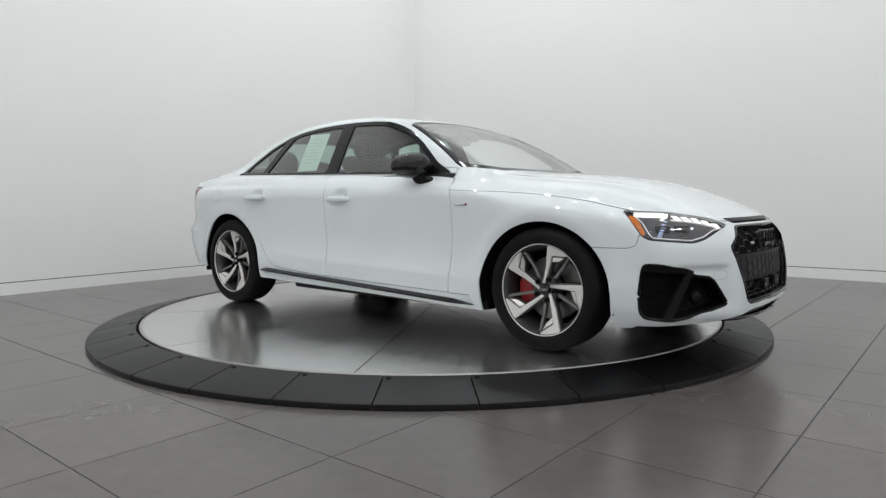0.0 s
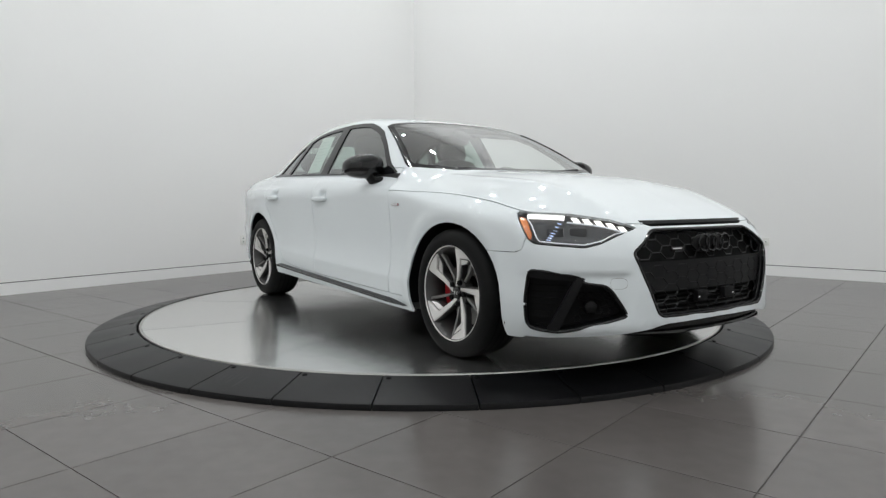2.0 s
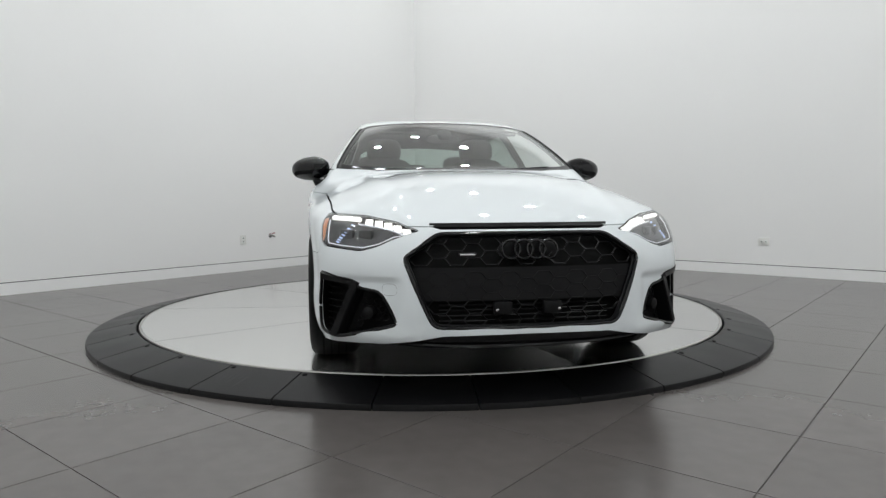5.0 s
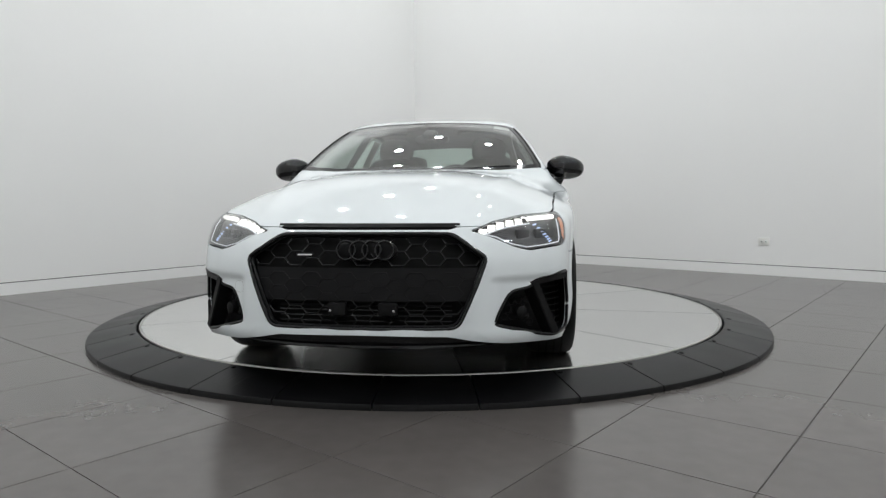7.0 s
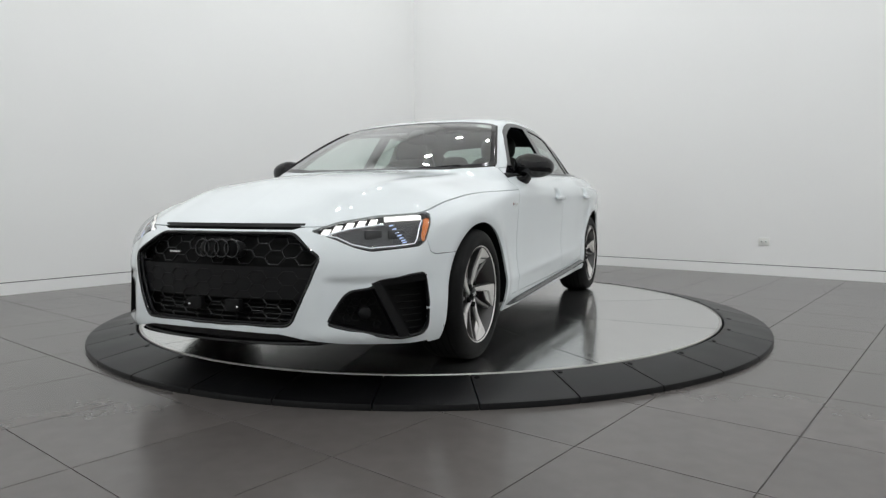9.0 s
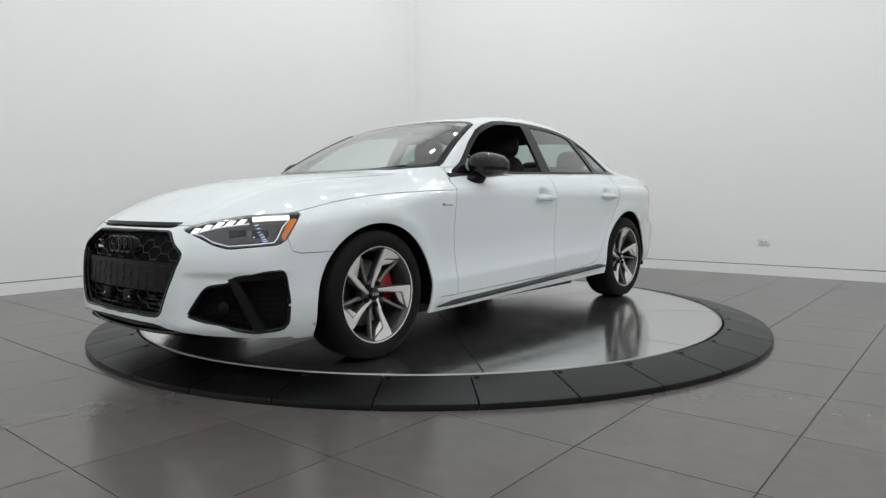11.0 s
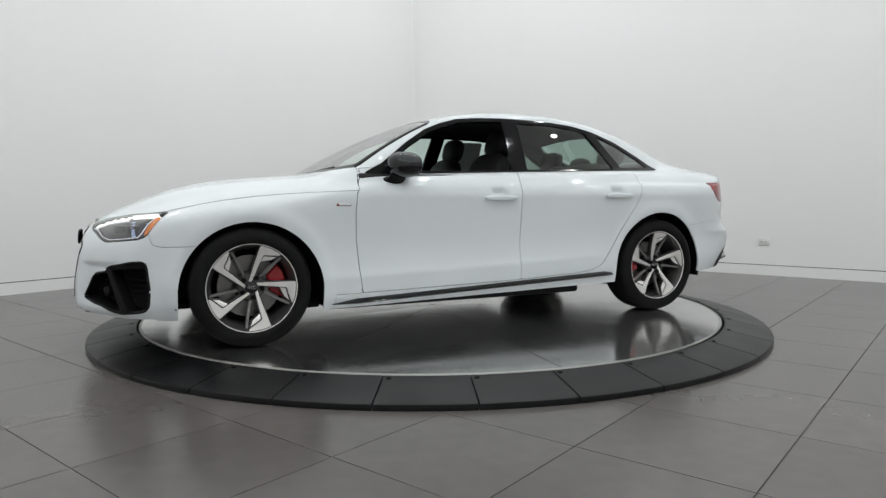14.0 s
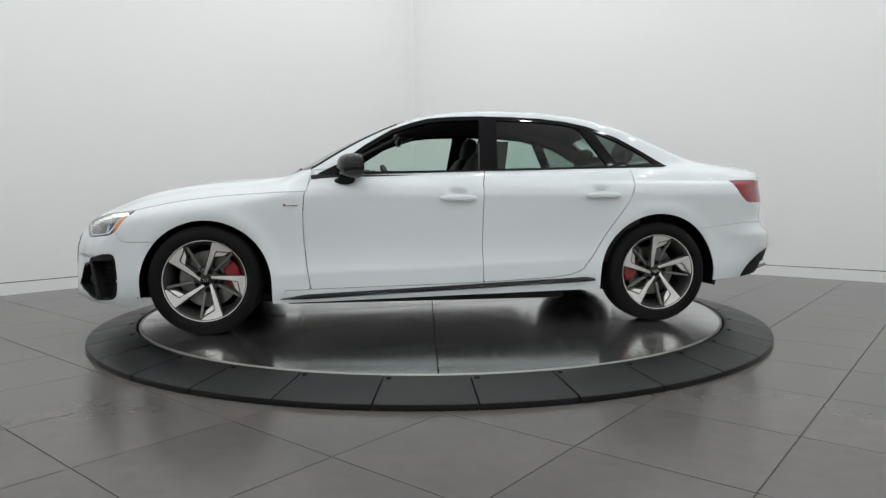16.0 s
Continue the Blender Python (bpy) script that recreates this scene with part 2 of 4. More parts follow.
def floor_tiles(fl):
    pitch, joint = 0.5966, 0.0042
    ang = 49.81
    s = pitch - joint
    me = mesh_of(box((s, s, 0.02), None, 0.0006, seg=1), "tile", TILE, smooth=False)
    e1 = Vector((math.cos(radians(ang)), math.sin(radians(ang)), 0))
    e2 = Vector((-e1.y, e1.x, 0))
    o = Vector((-0.343, -2.789, 0))
    rest = []
    for i in range(-19, 25):
        for j in range(-19, 19):
            c = o + e1 * (pitch * (i + 0.5)) + e2 * (pitch * (j + 0.5))
            rel = c - CORNER
            u = rel.dot(DIR_L)
            v = rel.dot(DIR_R)
            if not (-0.4 < u < ROOM + 0.2 and -0.4 < v < ROOM + 0.2):
                continue
            m = pose(c.x, c.y, -0.010, 0, 0, ang)
            if -4.0 < c.y < 6.5 and abs(c.x) < 5.2 and c.xy.length > 1.5:
                t = new("tile", me)
                t.parent = fl
                t.matrix_basis = m
            else:
                rest.append(m)
    bm = bmesh.new()
    for m in rest:
        box((s, s, 0.02), m, bm=bm)
    r = part("tile_field", bm, TILE, fl, smooth=False)
    tagged(r, kind="stuff")


def ceiling_lamp():
    th = empty("ceiling_lamp")
    part("trim_ring", lathe([(0.085, 0.0), (0.085, -0.012), (0.112, -0.012), (0.117, 0.0)], 40), OUTLET, th)
    part("lens", lathe([(0.0, -0.003), (0.084, -0.003), (0.084, 0.0)], 40), LENSGLOW, th, "glowing white round lens")
    return tagged(th, "round white recessed ceiling lamp, switched on", "ceiling lamp", "ceiling lamps")


def ceiling_lamps():
    first = None
    for i, p in enumerate(LAMP_SPOTS):
        m = pose(p.x, p.y, CEILING_Z)
        if first is None:
            first = ceiling_lamp()
            first.matrix_basis = m
        else:
            copy_thing(first, m)
        li = bpy.data.lights.new("lamp_light", "AREA")
        li.shape, li.size, li.energy, li.color = "DISK", 0.16, LAMP_WATTS, (0.95, 0.98, 1.0)
        lo = new("lamp_light", li)
        lo.location = (p.x, p.y, CEILING_Z - 0.02)


def outlet(name, x, y, z, inner, wide, label):
    th = empty(name)
    part("plate", box((wide, 0.008, 0.115 if wide < 0.1 else 0.085), pose(0, -0.004, 0), 0.003), OUTLET, th)
    for s in (-1, 1):
        part("socket", box((0.026, 0.004, 0.032), pose(s * 0.022 * (wide > 0.1), -0.009, s * 0.022 * (wide < 0.1)), 0.0015), PAPER, th)
        part("slot", box((0.012, 0.002, 0.012), pose(s * 0.022 * (wide > 0.1), -0.0115, s * 0.022 * (wide < 0.1))), HOLE, th)
    th.matrix_basis = pose(x, y, z, 0, 0, math.degrees(math.atan2(inner.y, inner.x)) + 90)
    return tagged(th, label, "outlet")


# ---- the turntable ----
DISC_R, DISC_Z, RING_R, TABLE_Y = 2.040, 0.0741, 2.337, 0.022


def ring():
    """Fixed black rubber ramp in 33 sections round the turning disc."""
    root = empty("turntable_ramp")
    n, step, gap = 33, 360 / 33, 0.0035
    prof = [(DISC_R + 0.014, 0.0), (DISC_R + 0.014, 0.071), (DISC_R + 0.022, 0.076), (RING_R - 0.02, 0.032), (RING_R - 0.004, 0.026), (RING_R, 0.016), (RING_R, 0.0)]
    V, F = [], []
    m = 7
    for i in range(m):
        a0 = radians(step) * i / (m - 1)
        for r, z in prof:
            g = gap / r
            a = min(max(a0, g), radians(step) - g)
            V.append((r * math.cos(a), r * math.sin(a), z))
    k = len(prof)
    for i in range(m - 1):
        for j in range(k - 1):
            F.append((i * k + j, i * k + j + 1, (i + 1) * k + j + 1, (i + 1) * k + j))
    F += [tuple(range(k - 1, -1, -1)), tuple(range((m - 1) * k, m * k))]
    me = mesh_of((np.array(V), F), "ramp_section", RUBBER)
    hole = mesh_of(lathe([(0.0, 0.0025), (0.010, 0.0025), (0.013, 0.0), (0.013, -0.004)], 14), "bolt", HOLE)
    for i in range(n):
        s = new("ramp_section", me)
        s.parent = root
        s.matrix_basis = pose(0, 0, 0, 0, 0, -96.2 + step * i)
        b = new("bolt", hole)
        b.parent = s
        a = radians(0.75)
        r = DISC_R + 0.050
        b.matrix_basis = pose(r * math.cos(a), r * math.sin(a), 0.0719, 0, 9, 0)
    part("well", lathe([(DISC_R - 0.1, 0.004), (DISC_R + 0.016, 0.004), (DISC_R + 0.016, 0.03)], 128), HOLE, root)
    # rubbed streaks on one section
    for k, (r0, r1) in enumerate(((2.10, 2.21), (2.09, 2.23), (2.10, 2.20), (2.11, 2.24), (2.09, 2.19), (2.14, 2.26))):
        strip = [(r0, -0.005), (r1, -0.004), (r1 + 0.012, 0.002), (r0 + 0.02, 0.006)]
        geo = (np.array([(x, y, 0.0760 - (x - DISC_R - 0.022) * 0.044 / (RING_R - DISC_R - 0.042) + 0.0009) for x, y in strip]), [(0, 1, 2, 3)])
        st = part("rubbed_streak", geo, SCUFF, root, smooth=False)
        st.matrix_basis = pose(0, 0, 0, 0, 0, -117.0 + 0.75 * k)
    root.matrix_basis = pose(0, TABLE_Y, 0)
    return tagged(root, "low black rubber ramp ring in sections on the floor", "turntable ramp")


def disc():
    root = empty("turntable_disc")
    part("disc_body", lathe([(0, 0.02), (DISC_R - 0.004, 0.02), (DISC_R, 0.024), (DISC_R, DISC_Z - 0.006)], 160), SATIN, root)
    part("edge_trim", lathe([(DISC_R - 0.014, DISC_Z - 0.02), (DISC_R - 0.014, DISC_Z + 0.001), (DISC_R - 0.002, DISC_Z + 0.001), (DISC_R, DISC_Z - 0.002), (DISC_R, DISC_Z - 0.02)], 160), EDGE, root, "bright aluminium edge trim")
    r, g = DISC_R - 0.0155, 0.003
    V = []
    m = 13
    a0 = radians(36)
    V += [(g / math.sin(a0 / 2) * math.cos(a0 / 2), g / math.sin(a0 / 2) * math.sin(a0 / 2), 0)]
    for i in range(m):
        a = min(max(a0 * i / (m - 1), g / r), a0 - g / r)
        V.append((r * math.cos(a), r * math.sin(a), 0))
    k = len(V)
    V += [(x, y, -0.01) for x, y, z in V]
    F = [tuple(range(k))] + [(i, i + k, (i + 1) % k + k, (i + 1) % k) for i in range(k)]
    me = mesh_of((np.array(V), F), "plate", STEEL, smooth=False)
    for i in range(10):
        p = new("plate", me)
        p.parent = root
        p.matrix_basis = pose(0, 0, DISC_Z, 0, 0, 12 + 36 * i)
    part("underlay", lathe([(0, DISC_Z - 0.008), (DISC_R - 0.02, DISC_Z - 0.008)], 96), HOLE, root)
    return tagged(root, "round brushed aluminium turntable disc with radial seams", "turntable")


# ---- the car: one smooth body form, cut into panels ----
# x forward from the middle of the wheelbase, y to its left, z up from the disc
AXLE, HUB_Z, TYRE_R = 1.41, 0.327, 0.327


def curve(*pts):
    a = np.array(pts, float)
    a = a[np.argsort(a[:, 0])]
    x, y = a[:, 0], a[:, 1]
    h = np.diff(x)
    d = np.diff(y) / h
    m = np.concatenate([[d[0]], (h[1:] * d[:-1] + h[:-1] * d[1:]) / (h[1:] + h[:-1]), [d[-1]]])

    def f(q):
        q = np.clip(q, x[0], x[-1])
        i = np.clip(np.searchsorted(x, q) - 1, 0, len(h) - 1)
        t = (q - x[i]) / h[i]
        return (y[i] * (1 + 2 * t) * (1 - t) ** 2 + m[i] * h[i] * t * (1 - t) ** 2
                + y[i + 1] * t * t * (3 - 2 * t) + m[i + 1] * h[i] * t * t * (t - 1))
    return f


def smax(a, b, k):
    return 0.5 * (a + b + np.sqrt((a - b) ** 2 + k * k))


def step01(a, b, q):
    t = np.clip((q - a) / (b - a), 0, 1)
    return t * t * (3 - 2 * t)


SIDE = curve((0.10, 0.80), (0.17, 0.862), (0.235, 0.888), (0.30, 0.898), (0.36, 0.901), (0.42, 0.897), (0.52, 0.895), (0.66, 0.905), (0.78, 0.915), (0.835, 0.918), (0.87, 0.908), (0.92, 0.876), (0.98, 0.83), (1.05, 0.76))
PLAN = curve((2.35, 0.90), (2.0, 0.945), (1.75, 0.968), (1.4, 0.988), (0.9, 0.998), (0.0, 1.0), (-0.9, 0.998), (-1.4, 0.985), (-1.75, 0.955), (-2.05, 0.91), (-2.5, 0.83))
NOSE = curve((0.08, 2.18), (0.17, 2.27), (0.22, 2.312), (0.30, 2.318), (0.45, 2.312), (0.56, 2.297), (0.64, 2.255), (0.70, 2.195), (0.75, 2.10), (0.80, 1.99), (0.9, 1.76), (1.0, 1.5))
NOSE_CUT = curve((0.0, 0.0), (0.2, 0.006), (0.38, 0.025), (0.49, 0.052), (0.56, 0.098), (0.70, 0.195), (0.83, 0.325), (0.92, 0.52))
TAILX = curve((0.15, 2.23), (0.26, 2.33), (0.40, 2.418), (0.50, 2.447), (0.57, 2.44), (0.61, 2.40), (0.78, 2.378), (0.93, 2.362), (1.0, 2.375), (1.06, 2.41))
TAIL_CUT = curve((0.0, 0.0), (0.3, 0.015), (0.5, 0.05), (0.65, 0.12), (0.75, 0.22), (0.83, 0.34), (0.92, 0.56))
DECK = curve((2.36, 0.655), (2.25, 0.690), (2.15, 0.752), (2.05, 0.808), (1.9, 0.862), (1.7, 0.905), (1.4, 0.944), (1.15, 0.961), (0.92, 0.972), (0.5, 0.99), (0.0, 1.008), (-0.5, 1.022), (-1.1, 1.05), (-1.5, 1.062), (-1.9, 1.068), (-2.1, 1.055), (-2.3, 1.040), (-2.42, 1.044))
DECK_DROP = curve((2.36, 0.02), (2.2, 0.04), (2.0, 0.12), (1.8, 0.165), (1.5, 0.16), (1.2, 0.145), (0.9, 0.100), (0.5, 0.070), (-0.5, 0.06), (-1.2, 0.07), (-1.6, 0.10), (-2.0, 0.14), (-2.4, 0.14))
ROOF = curve((3.2, -0.75), (1.6, 0.50), (1.05, 0.90), (0.92, 0.982), (0.75, 1.083), (0.55, 1.190), (0.38, 1.268), (0.22, 1.329), (0.08, 1.369), (-0.10, 1.396), (-0.45, 1.414), (-0.8, 1.398), (-1.1, 1.354), (-1.3, 1.296), (-1.5, 1.212), (-1.65, 1.142), (-1.8, 1.068), (-2.0, 0.965), (-2.2, 0.86), (-2.5, 0.70), (-3.4, 0.1))
CABIN_PLAN = curve((1.0, 0.79), (0.7, 0.812), (0.2, 0.815), (-0.4, 0.808), (-0.9, 0.782), (-1.3, 0.737), (-1.6, 0.685), (-1.9, 0.60), (-2.2, 0.50))


def lower(x, y, z):
    w = SIDE(z) * PLAN(x)
    for ax in (AXLE, -AXLE):
        r = np.hypot(x - ax, z - HUB_Z)
        w = w + 0.012 * np.exp(-((r - 0.40) / 0.055) ** 2) * step01(0.1, 0.35, z)
    # pressed line low on the doors, handle scoops
    w = w + 0.008 * np.exp(-np.sqrt((z - 0.385 + 0.035 * x) ** 2 + 0.004 ** 2) / 0.035) * step01(-1.1, -0.8, x) * step01(1.1, 0.8, x)
    for hx in (-0.10, -1.02):
        w = w - 0.030 * np.exp(-((x - hx) / 0.055) ** 4 - ((z - 0.835 - (hx < -0.5) * 0.012) / 0.026) ** 2)
    w = w + 0.011 * np.tanh((0.905 - z) / 0.005) * step01(-0.8, -1.25, x)
    # folded ridge round the rear bumper
    w = w + 0.010 * np.exp(-np.sqrt((z - 0.555) ** 2 + 0.004 ** 2) / 0.03) * step01(-1.85, -2.05, x)
    front = x - (NOSE(z) - NOSE_CUT(y))
    # ledge running from the grille out above the side intakes
    ledge = step01(0.485, 0.455, z) * step01(0.50, 0.56, y) * step01(0.24, 0.34, z)
    front = front + 0.015 * ledge
    rear = -x - (TAILX(z) - TAIL_CUT(y))
    drop = DECK_DROP(x) * (y / 0.88) ** 2.7
    crease = 0.009 * np.exp(-((y - (0.60 - 0.11 * np.clip(x - 0.9, 0, 1.4))) / 0.05) ** 2) * step01(0.75, 1.05, x)
    top = z - (DECK(x) - drop + crease)
    s = smax(y - w, top, 0.035)
    s = smax(s, front, 0.05)
    s = smax(s, rear, 0.05)
    return np.maximum(s, 0.13 - z)


def cabin(x, y, z):
    h = np.maximum(z, 0.92) - 0.96
    side = y - (CABIN_PLAN(x) - 0.55 * h - 0.12 * h ** 2)
    top = z - (ROOF(x) - 0.055 * y ** 2 - 0.20 * y ** 6)
    return np.maximum(smax(side, top, 0.04), np.maximum(x - 1.3, -2.22 - x))


def form(x, y, z):
    y = np.abs(y)
    a, b = lower(x, y, z), cabin(x, y, z)
    k = 0.012 + 0.05 * step01(-1.3, -1.9, x) + 0.020 * step01(0.40, 0.8, x)
    return 0.5 * (a + b - np.sqrt((a - b) ** 2 + k * k))


def cast(o, d, far=2.2, fn=form):
    """First crossing of the body form along rays that start inside it."""
    n = len(o)
    lo, hi = np.zeros(n), np.full(n, far)
    done = np.zeros(n, bool)
    for t in np.linspace(0.05, far, 44):
        p = o + d * t
        out = fn(p[:, 0], p[:, 1], p[:, 2]) > 0
        hi = np.where(out & ~done, t, hi)
        done |= out
        lo = np.where(done, lo, t)
    for _ in range(22):
        mid = 0.5 * (lo + hi)
        p = o + d * mid[:, None]
        out = fn(p[:, 0], p[:, 1], p[:, 2]) > 0
        hi, lo = np.where(out, mid, hi), np.where(out, lo, mid)
    return o + d * hi[:, None]


def normals(V):
    e = 0.004
    g = np.stack([form(*(V + e * np.eye(3)[i]).T) - form(*(V - e * np.eye(3)[i]).T) for i in range(3)], 1)
    return g / np.maximum(np.linalg.norm(g, axis=1), 1e-9)[:, None]


def half_body():
    th = np.radians(np.concatenate([np.linspace(-90, -36, 12, endpoint=False), np.linspace(-36, 58, 120, endpoint=False), np.linspace(58, 90, 46)]))
    sx = np.linspace(-1.55, 1.55, 196)
    a = np.radians(np.linspace(0, 89.6, 74))[1:]
    cols = [(-1.55, -q) for q in a[::-1]] + [(x, 0.0) for x in sx] + [(1.55, q) for q in a]
    o = np.array([[x, 0, 0.60] for x, _ in cols for _ in th])
    d = np.array([[math.sin(q), math.cos(q) * math.cos(t), math.cos(q) * math.sin(t)] for _, q in cols for t in th])
    V = cast(o, d)
    V[:, 1] = np.where(np.tile(np.abs(np.abs(th) - math.pi / 2) < 1e-6, len(cols)), 0.0, np.maximum(V[:, 1], 0))
    n, m = len(cols), len(th)
    i, j = np.meshgrid(np.arange(n - 1), np.arange(m - 1), indexing="ij")
    q = (i * m + j).ravel()
    F = np.concatenate([np.stack([q, q + m, q + m + 1], 1), np.stack([q, q + m + 1, q + 1], 1)])
    return V, F[:, ::-1]


def clip(V, F, s):
    """The part of a triangle mesh where s > 0, cut cleanly along s = 0."""
    inside = s > 0
    cnt = inside[F].sum(1)
    keep = [F[cnt == 3]]
    newv, table = [], {}

    def cutpoint(a, b):
        k = (a, b) if a < b else (b, a)
        if k not in table:
            t = s[k[0]] / (s[k[0]] - s[k[1]])
            table[k] = len(V) + len(newv)
            newv.append(V[k[0]] + (V[k[1]] - V[k[0]]) * t)
        return table[k]
    extra = []
    for f in F[(cnt == 1) | (cnt == 2)]:
        ins = [bool(inside[v]) for v in f]
        k = ins.index(True) if sum(ins) == 1 else ins.index(False)
        a, b, c = int(f[k]), int(f[(k + 1) % 3]), int(f[(k + 2) % 3])
        p, q = cutpoint(a, b), cutpoint(a, c)
        if sum(ins) == 1:
            extra.append((a, p, q))
        else:
            extra += [(p, b, c), (p, c, q)]
    if extra:
        keep.append(np.array(extra))
    F2 = np.concatenate(keep)
    V2 = np.concatenate([V, np.array(newv)]) if newv else V
    used, inv = np.unique(F2, return_inverse=True)
    return V2[used], inv.reshape(F2.shape)


def sdf(poly, X, Z):
    """Signed distance to a polygon, positive inside."""
    P = np.array(poly, float)
    d2 = np.full(len(X), 1e9)
    ins = np.zeros(len(X), bool)
    for (x0, z0), (x1, z1) in zip(P, np.roll(P, -1, 0)):
        ex, ez = x1 - x0, z1 - z0
        wx, wz = X - x0, Z - z0
        t = np.clip((wx * ex + wz * ez) / (ex * ex + ez * ez), 0, 1)
        d2 = np.minimum(d2, (wx - ex * t) ** 2 + (wz - ez * t) ** 2)
        if z0 != z1:
            c = ((z0 > Z) != (z1 > Z)) & (X < (x1 - x0) * (Z - z0) / (z1 - z0) + x0)
            ins ^= c
    return np.where(ins, 1, -1) * np.sqrt(d2)


def flange(V, F, depth):
    """Turn the open edges inward, so that a panel has thickness at its gaps."""
    E = np.concatenate([F[:, [0, 1]], F[:, [1, 2]], F[:, [2, 0]]])
    key = np.sort(E, 1)
    _, idx, cnt = np.unique(key, axis=0, return_index=True, return_counts=True)
    B = E[idx[cnt == 1]]
    B = B[~((np.abs(V[B[:, 0], 1]) < 2e-4) & (np.abs(V[B[:, 1], 1]) < 2e-4))]
    if not len(B):
        return V, F
    vs, inv = np.unique(B, return_inverse=True)
    inv = inv.reshape(B.shape)
    W = V[vs] - normals(V[vs]) * depth
    W[:, 1] = np.where(np.abs(V[vs, 1]) < 2e-4, 0, W[:, 1])
    a, b = B[:, 0], B[:, 1]
    a2, b2 = inv[:, 0] + len(V), inv[:, 1] + len(V)
    return np.concatenate([V, W]), np.concatenate([F, np.stack([b, a, a2], 1), np.stack([b, a2, b2], 1)])


def mirrored(V, F):
    W = V * [1, -1, 1]
    return W, F[:, ::-1]


def both(V, F):
    W, G = mirrored(V, F)
    return np.concatenate([V, W]), np.concatenate([F, G + len(V)])


def weld(geo):
    bm = bmesh.new()
    me = bpy.data.meshes.new("tmp")
    me.from_pydata(np.asarray(geo[0]).tolist(), [], geo[1].tolist())
    bm.from_mesh(me)
    bpy.data.meshes.remove(me)
    bmesh.ops.remove_doubles(bm, verts=bm.verts[:], dist=3e-5)
    return bm


# outlines of the panels, in side view (x, z)
ARCHES = ((AXLE - 0.006, HUB_Z - 0.024, 0.381), (-AXLE, HUB_Z - 0.02, 0.395))
FRONT_DOOR = [(0.795, 0.265), (0.815, 0.40), (0.832, 0.58), (0.834, 0.72), (0.825, 0.83), (0.80, 0.90), (0.775, 0.945), (0.775, 0.985), (0.1, 1.03), (-0.295, 1.04), (-0.29, 0.99), (-0.262, 0.90), (-0.253, 0.53), (-0.262, 0.285)]
REAR_DOOR = [(-0.262, 0.285), (-0.253, 0.53), (-0.262, 0.90), (-0.29, 0.99), (-0.295, 1.04), (-1.252, 1.04), (-1.252, 0.93), (-1.235, 0.875), (-1.19, 0.77), (-1.05, 0.58), (-0.965, 0.44), (-0.90, 0.355), (-0.83, 0.325), (-0.70, 0.307)]
DAYLIGHT = [(0.765, 0.952), (0.63, 1.020), (0.45, 1.151), (0.29, 1.248), (0.17, 1.293), (0.05, 1.326), (-0.10, 1.340), (-0.30, 1.347), (-0.50, 1.345), (-0.70, 1.337), (-0.88, 1.319), (-1.04, 1.286), (-1.24, 1.210), (-1.42, 1.106), (-1.56, 1.016), (-1.10, 1.001), (-0.30, 0.984), (0.30, 0.966)]
HOOD_LINE = curve((0.6, 0.86), (0.82, 0.853), (1.05, 0.843), (1.28, 0.829), (1.6, 0.79), (1.82, 0.745), (2.0, 0.711), (2.12, 0.690), (2.2, 0.682), (2.4, 0.682))
HOOD_REAR = curve((0.0, 0.938), (0.3, 0.928), (0.55, 0.872), (0.68, 0.812), (0.76, 0.785), (0.86, 0.805), (0.95, 0.81))
# outlines on the corners, in (y - x, z)
HEADLIGHT = [(-1.755, 0.668), (-1.60, 0.702), (-1.35, 0.728), (-1.01, 0.741), (-1.045, 0.68), (-1.09, 0.620), (-1.135, 0.601), (-1.44, 0.584), (-1.54, 0.602), (-1.63, 0.633)]
INTAKE = [(-1.10, 0.485), (-1.20, 0.482), (-1.40, 0.462), (-1.44, 0.430), (-1.585, 0.418), (-1.70, 0.297), (-1.68, 0.282), (-1.30, 0.217), (-1.12, 0.228), (-1.085, 0.255), (-1.075, 0.35)]


def soften(poly, times=2, u=0.16):
    """The closed outline with its corners cut round."""
    for _ in range(times):
        out = []
        for i, a in enumerate(poly):
            b = poly[(i + 1) % len(poly)]
            out += [(a[0] + (b[0] - a[0]) * u, a[1] + (b[1] - a[1]) * u), (b[0] + (a[0] - b[0]) * u, b[1] + (a[1] - b[1]) * u)]
        poly = out
    return poly


INTAKE = soften(INTAKE)
# outline of the grille, seen from the front (y, z)
GRILLE = [(0.0, 0.656), (0.335, 0.656), (0.362, 0.651), (0.385, 0.639), (0.484, 0.572), (0.495, 0.560), (0.496, 0.544), (0.466, 0.460), (0.427, 0.365), (0.402, 0.310), (0.391, 0.294), (0.374, 0.284), (0.350, 0.280), (0.0, 0.277), (-0.1, 0.277), (-0.1, 0.656)]
SHIELD_TOP = [(1.05, -0.1), (0.970, 0.0), (0.960, 0.25), (0.922, 0.50), (0.855, 0.66), (0.80, 0.738), (0.755, 0.745), (0.235, 0.572), (0.205, 0.525), (0.175, 0.3), (0.165, 0.0), (0.165, -0.1)]
BACK_TOP = [(-1.27, -0.1), (-1.27, 0.0), (-1.29, 0.45), (-1.36, 0.52), (-1.66, 0.53), (-1.74, 0.48), (-1.79, 0.2), (-1.80, -0.1)]
TAIL_LAMP = [(-1.935, 0.915), (-2.6, 0.935), (-2.6, 0.762), (-2.07, 0.776), (-2.01, 0.82)]
GAP = 0.0022


